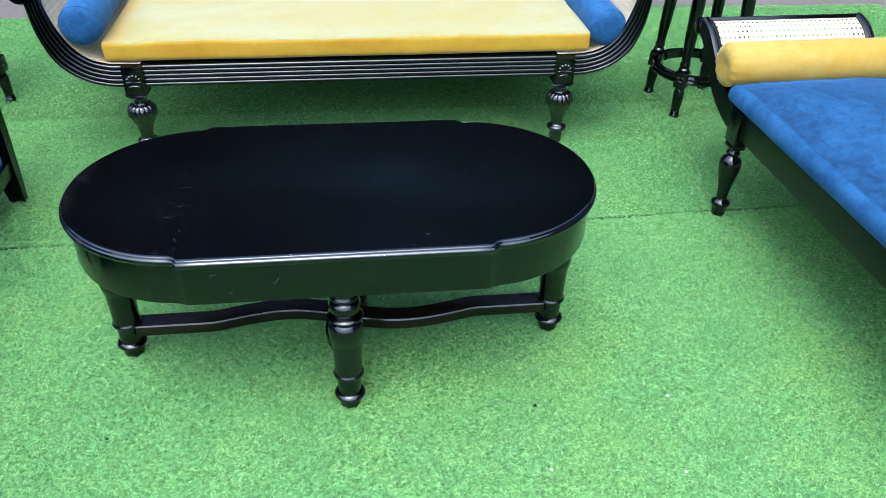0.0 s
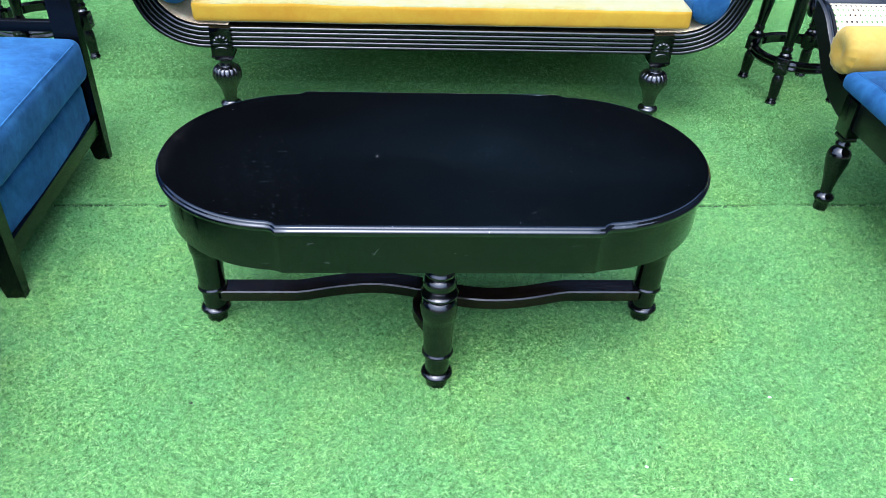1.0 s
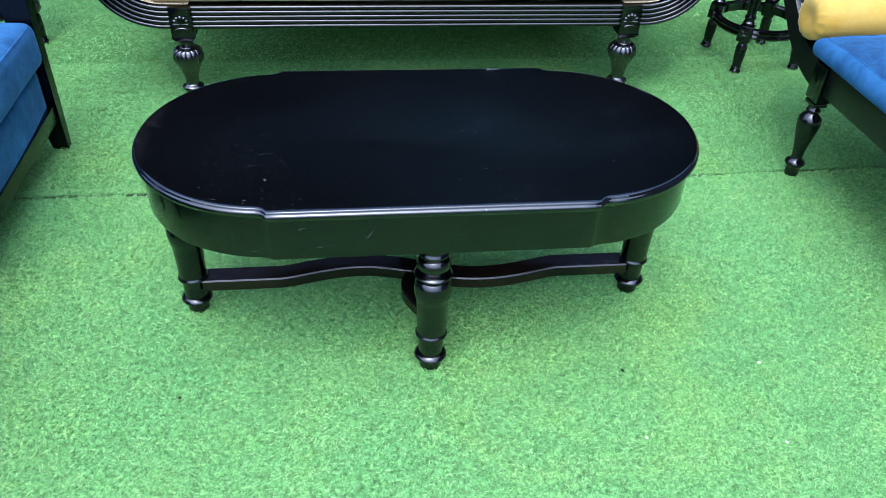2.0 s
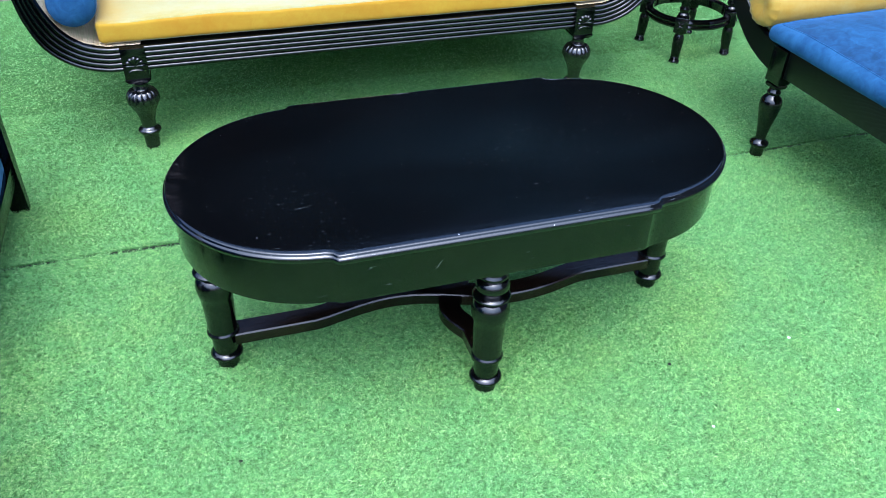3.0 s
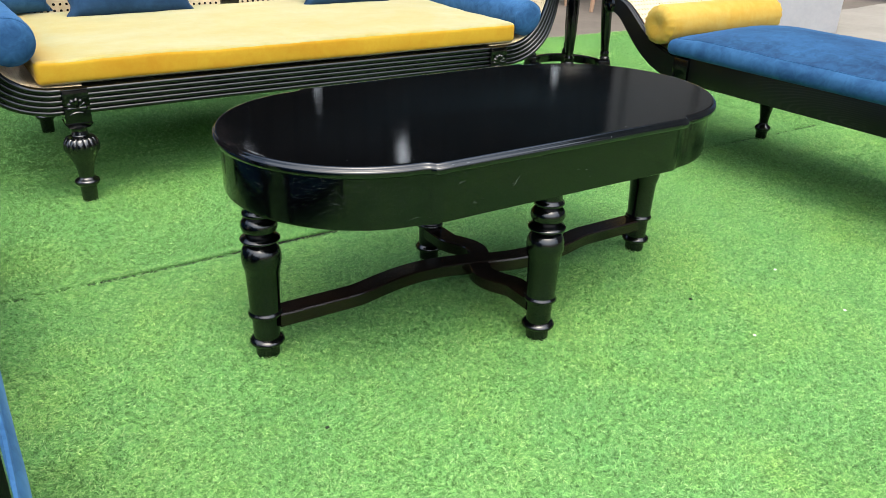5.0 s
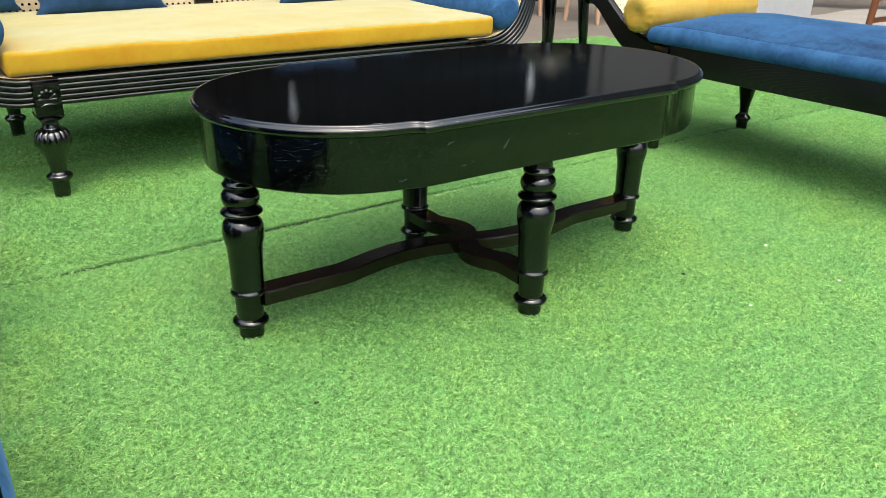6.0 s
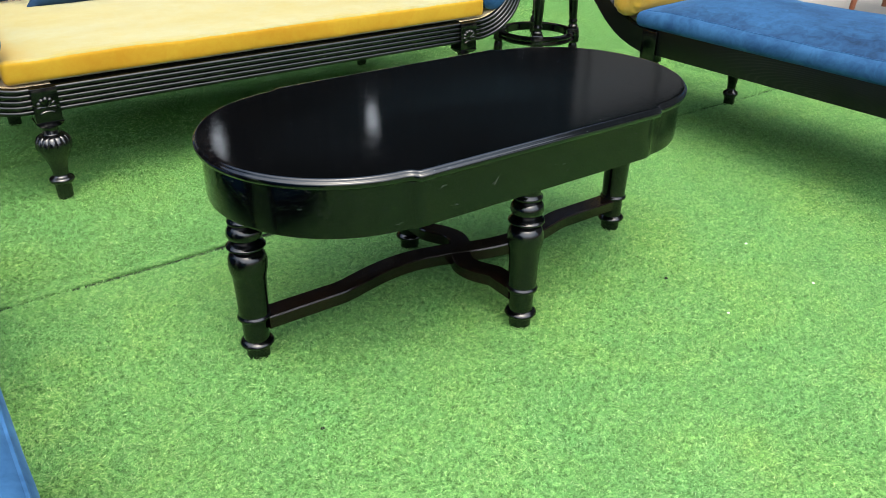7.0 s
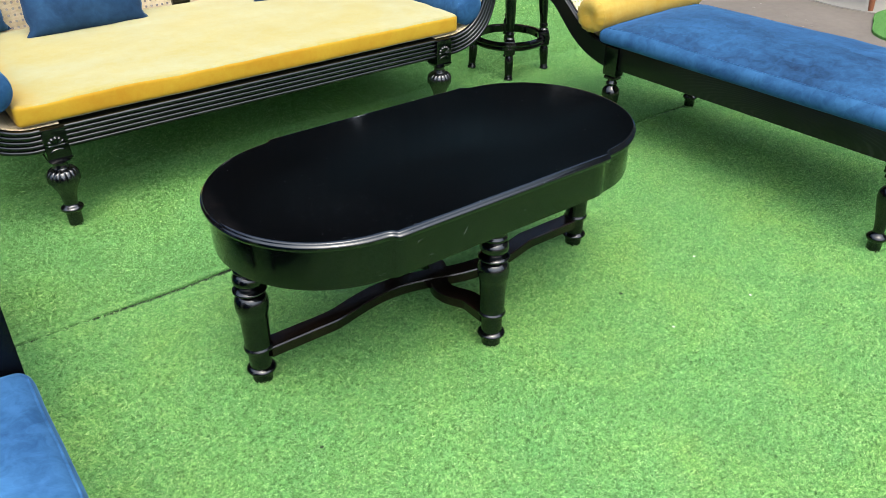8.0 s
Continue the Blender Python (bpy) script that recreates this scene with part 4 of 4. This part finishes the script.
def armchair(at, label):
    """Front faces local +x; local y runs across from 0 to 0.70."""
    chair = thing("armchair", at, label, "armchair", "pair of armchairs")
    w = 0.70
    for y in (0.022, w - 0.022):
        rows = [[Vector((dx, y + dy, z)) for dx, dy in ((-0.066 * k - 0.004 * (1 - k), -0.02 * k), (0, -0.02 * k), (0, 0.02 * k), (-0.066 * k - 0.004 * (1 - k), 0.02 * k))]
                for k, z in ((0.62, TOP), (0.66, 0.02), (0.96, 0.13), (1.0, 0.20), (1.0, 0.548), (0.95, 0.552))]
        part("front_post", loops_to_mesh(rows), LACQUER_SATIN, chair, "square front leg running up to the arm")
        part("rear_post", loops_to_mesh([[Vector((-0.72 + dx - 0.12 * max(0, z - 0.2), y + dy, z)) for dx, dy in ((-0.025, -0.02), (0.025, -0.02), (0.025, 0.02), (-0.025, 0.02))] for z in (TOP, 0.2, 0.5, 0.8)]), LACQUER_SATIN, chair)
        part("armrest", bar((0.72, 0.048, 0.026), pose(-0.37, y, 0.543), 0.006), LACQUER_SATIN, chair, "flat black armrest")
        part("arm_rail", bar((0.68, 0.024, 0.03), pose(-0.36, y, 0.420), 0.004), LACQUER_SATIN, chair)
        part("side_rail", bar((0.70, 0.026, 0.05), pose(-0.37, y, 0.130), 0.003), LACQUER_SATIN, chair)
    part("front_rail", bar((0.026, w - 0.05, 0.047), pose(-0.018, w / 2, 0.129), 0.003), LACQUER_SATIN, chair, "low front rail")
    part("top_rail", bar((0.03, w - 0.05, 0.05), pose(-0.79, w / 2, 0.77), 0.006), LACQUER_SATIN, chair)

    def belly(q):
        return Vector((q.x + 0.012 * max(0, q.x) / 0.36 * (1 - (2 * q.y / 0.70) ** 2) + 0.003 * noise.noise(q * 7), q.y, q.z + 0.004 * noise.noise(q * 5)))

    part("upholstered_base", soft_box((0.70, w - 0.082, 0.130), 0.020, (16, 24, 3), belly, at=pose(-0.372, w / 2, 0.203)), BLUE, chair, "blue velvet upholstered base")
    size = (0.72, w - 0.086, 0.125)
    bend = crowned(size, 0.022, 2.0)
    cushion = part("seat_cushion", soft_box(size, 0.030, (24, 26, 3), bend), BLUE, chair, "thick blue velvet seat cushion with piped edges", pose(-0.352, w / 2, 0.338))
    part("piping", welt(size, 0.030, size[2] / 2 - 0.010, bend, 0.0032), BLUE, cushion)
    part("back_cushion", soft_box((0.14, w - 0.10, 0.40), 0.05, (3, 20, 14), at=pose(-0.70, w / 2, 0.59, 0, -8, 0)), BLUE, chair, "blue velvet back cushion")
    return chair


armchair(pose(-0.955, 0.056, 0), "black wooden armchair with blue velvet cushions, by the sofa")
armchair(pose(-0.953, -0.829, 0), "black wooden armchair with blue velvet cushions, beside its twin")

# ---- the bar stools ----


def bar_stool(at, label):
    stool = thing("bar_stool", at, label, "stool", "bar stools beside the sofa")
    ring = bmesh.new()
    rr, zz = 0.150, 0.152
    loops = []
    for k in range(64):
        a = 2 * math.pi * k / 64
        c, s = math.cos(a), math.sin(a)
        loops.append([Vector(((rr + u) * c, (rr + u) * s, zz + v)) for u, v in ((-0.012, -0.017), (0.010, -0.017), (0.014, -0.010), (0.010, -0.002), (0.014, 0.006), (0.010, 0.015), (-0.006, 0.017), (-0.012, 0.012))])
    loops.append(loops[0])
    loops_to_mesh(loops, (False, False), True, ring)
    bmesh.ops.remove_doubles(ring, verts=ring.verts, dist=0.00001)
    part("foot_ring", ring, LACQUER, stool, "round foot ring")
    part("seat", lathe([(0.02, 0.70), (0.15, 0.70), (0.168, 0.706), (0.172, 0.72), (0.165, 0.735), (0.10, 0.745), (0.02, 0.742)], 40), LACQUER, stool, "round black seat")
    prof = [(0.011, TOP), (0.0150, 0.0), (0.0165, 0.009), (0.0160, 0.015), (0.0120, 0.021), (0.0150, 0.026), (0.0125, 0.031), (0.0135, 0.036), (0.0160, 0.070), (0.0165, 0.102), (0.013, 0.116), (0.017, 0.122), (0.017, 0.178), (0.013, 0.182),
            (0.0165, 0.186), (0.0175, 0.190), (0.0125, 0.196), (0.016, 0.206), (0.0165, 0.211), (0.0125, 0.219), (0.0135, 0.224), (0.0175, 0.30), (0.0195, 0.42), (0.0165, 0.55), (0.014, 0.70)]
    made = None
    for k in range(4):
        a = radians(45 + 90 * k)
        p = Vector((0.166 * math.cos(a), 0.166 * math.sin(a), 0))
        lean = pose(0, 0, 0, 0, -3.6, 0)
        m = Matrix.Translation(p) @ pose(0, 0, 0, 0, 0, 45 + 90 * k) @ lean
        if made is None:
            made = part("leg", lathe([(r * 1.2, z) for r, z in prof], 20), LACQUER, stool, "turned leg", m, 50)
            bm = bar((0.048, 0.048, 0.058), pose(0, 0, 0.152), 0.005)
            part("ring_block", bm, LACQUER, made)
            bm = bmesh.new()
            for q in range(4):
                b = radians(45 + 90 * q)
                bmesh.ops.create_uvsphere(bm, u_segments=8, v_segments=6, radius=1, matrix=pose(0.025, 0.008 * math.cos(b), 0.152 + 0.009 * math.sin(b), math.degrees(b), 0, 0) @ Matrix.Diagonal((0.003, 0.0075, 0.0035, 1)))
            part("flower_carving", bm, LACQUER, made, "carved four-petal flower")
        else:
            again(made, m)
    return stool


bar_stool(pose(1.366, 1.298, 0, 0, 0, 5), "black turned-leg bar stool with a foot ring, behind the chaise")
bar_stool(pose(-1.40, 1.50, 0, 0, 0, 42), "black turned-leg bar stool with a foot ring, behind the armchair")

# ---- things in the yard behind ----


def simple_chair(at, wood, label, w=0.37, d=0.36, back=True, splay=4):
    chair = thing("wooden_chair", at, label, "chair", "chairs in the yard")
    for x in (0, w):
        for y in (0, d):
            m = pose(x, y, 0, splay if y else -splay, 0, 0) if splay else pose(x, y, 0)
            part("leg", lathe([(0.014, -0.0215), (0.016, 0.02), (0.020, 0.25), (0.022, 0.44)], 12), wood, chair, "", m)
    part("seat", soft_box((w + 0.08, d + 0.06, 0.03), 0.012, (4, 4, 1), at=pose(w / 2, d / 2, 0.45)), wood, chair)
    for y in (0.01, d - 0.01):
        part("brace", bar((w, 0.018, 0.03), pose(w / 2, y, 0.20), 0.004), wood, chair)
    if back:
        for y in (0.02, d - 0.02):
            part("back_post", lathe([(0.016, 0.44), (0.016, 0.9)], 10), wood, chair, "", pose(w, y, 0))
        part("back_slat", bar((0.02, d, 0.12), pose(w, d / 2, 0.82), 0.005), wood, chair)
    return chair


loop_chair = simple_chair(pose(3.73, 0.84, 0), REDWOOD, "red-brown wooden chair with a curled brace on pale paving")
curl = [Vector((0.05 + 0.045 * math.cos(a), 0.34, 0.36 + 0.045 * math.sin(a))) for a in (2 * math.pi * k / 24 for k in range(25))]
part("curled_brace", tube(curl, 0.009, 8), REDWOOD, loop_chair)
simple_chair(pose(3.37, 2.98, 0, 0, 0, 8), PALEWOOD, "pale wooden stool in front of the dark shop front", 0.42, 0.30, False, 5)
simple_chair(pose(3.34, 3.58, 0, 0, 0, 2), PALEWOOD, "pale wooden stool close to the dark shop front", 0.45, 0.34, False, 2)

box = thing("white_plinth", pose(4.19, 2.18, 0, 0, 0, -27), "white painted display plinth standing in the yard", "plinth")
part("body", bar((0.46, 0.40, 0.92), pose(0, 0, 0.44), 0.008), WHITE, box)
part("top", bar((0.50, 0.44, 0.03), pose(0, 0, 0.915), 0.006), WHITE, box)
panel = thing("grey_board", pose(6.2, 2.75, 0, 0, 0, -55), "dark grey sheet board on pale feet leaning in the yard", "board")
part("sheet", bar((1.9, 0.03, 1.3), pose(0, 0, 0.79), 0.004), SLATE, panel)
for x in (-0.8, 0.8):
    part("foot", bar((0.10, 0.4, 0.16), pose(x, 0, 0.058), 0.01), WHITE, panel)

# crumbs and scraps caught in the turf
for cx, cy, wide, mat, words in ((-0.499, -0.272, 0.006, LATEX, "small dark crumb lying in the green turf"), (0.406, -0.266, 0.007, LATEX, "small dark crumb lying in the green turf"),
                                 (0.711, -0.265, 0.006, TAG, "tiny white paper scrap caught in the turf"), (0.673, -0.476, 0.005, TAG, "tiny white paper scrap caught in the turf"),
                                 (0.402, -0.443, 0.005, TAG, "tiny white paper scrap caught in the turf")):
    bm = bmesh.new()
    bmesh.ops.create_icosphere(bm, subdivisions=2, radius=wide * 0.6)
    for v in bm.verts:
        v.co *= 1 + 0.5 * noise.noise(v.co * 260 + Vector((cx * 9, cy * 9, 0)))
        v.co.z *= 0.5
    crumb = link_mesh("crumb", bm, mat)
    crumb.matrix_world = pose(cx, cy, TOP + 0.008)
    tagged(crumb, words, "litter", "crumbs in the turf")

# litter on the concrete
scraps = random.Random(4)
for k in range(9):
    x, y = scraps.uniform(2.9, 3.5), scraps.uniform(0.75, 1.5)
    bm = bar((scraps.uniform(0.008, 0.016), scraps.uniform(0.006, 0.011), 0.002), pose(0, 0, 0), 0.0004)
    bit = link_mesh("wood_chip", bm, SCREED)
    bit.matrix_world = pose(x, y, -0.0205, scraps.uniform(-4, 4), scraps.uniform(-4, 4), scraps.uniform(0, 180))
    tagged(bit, "pale scrap lying on the concrete", "litter", "scraps on the concrete")
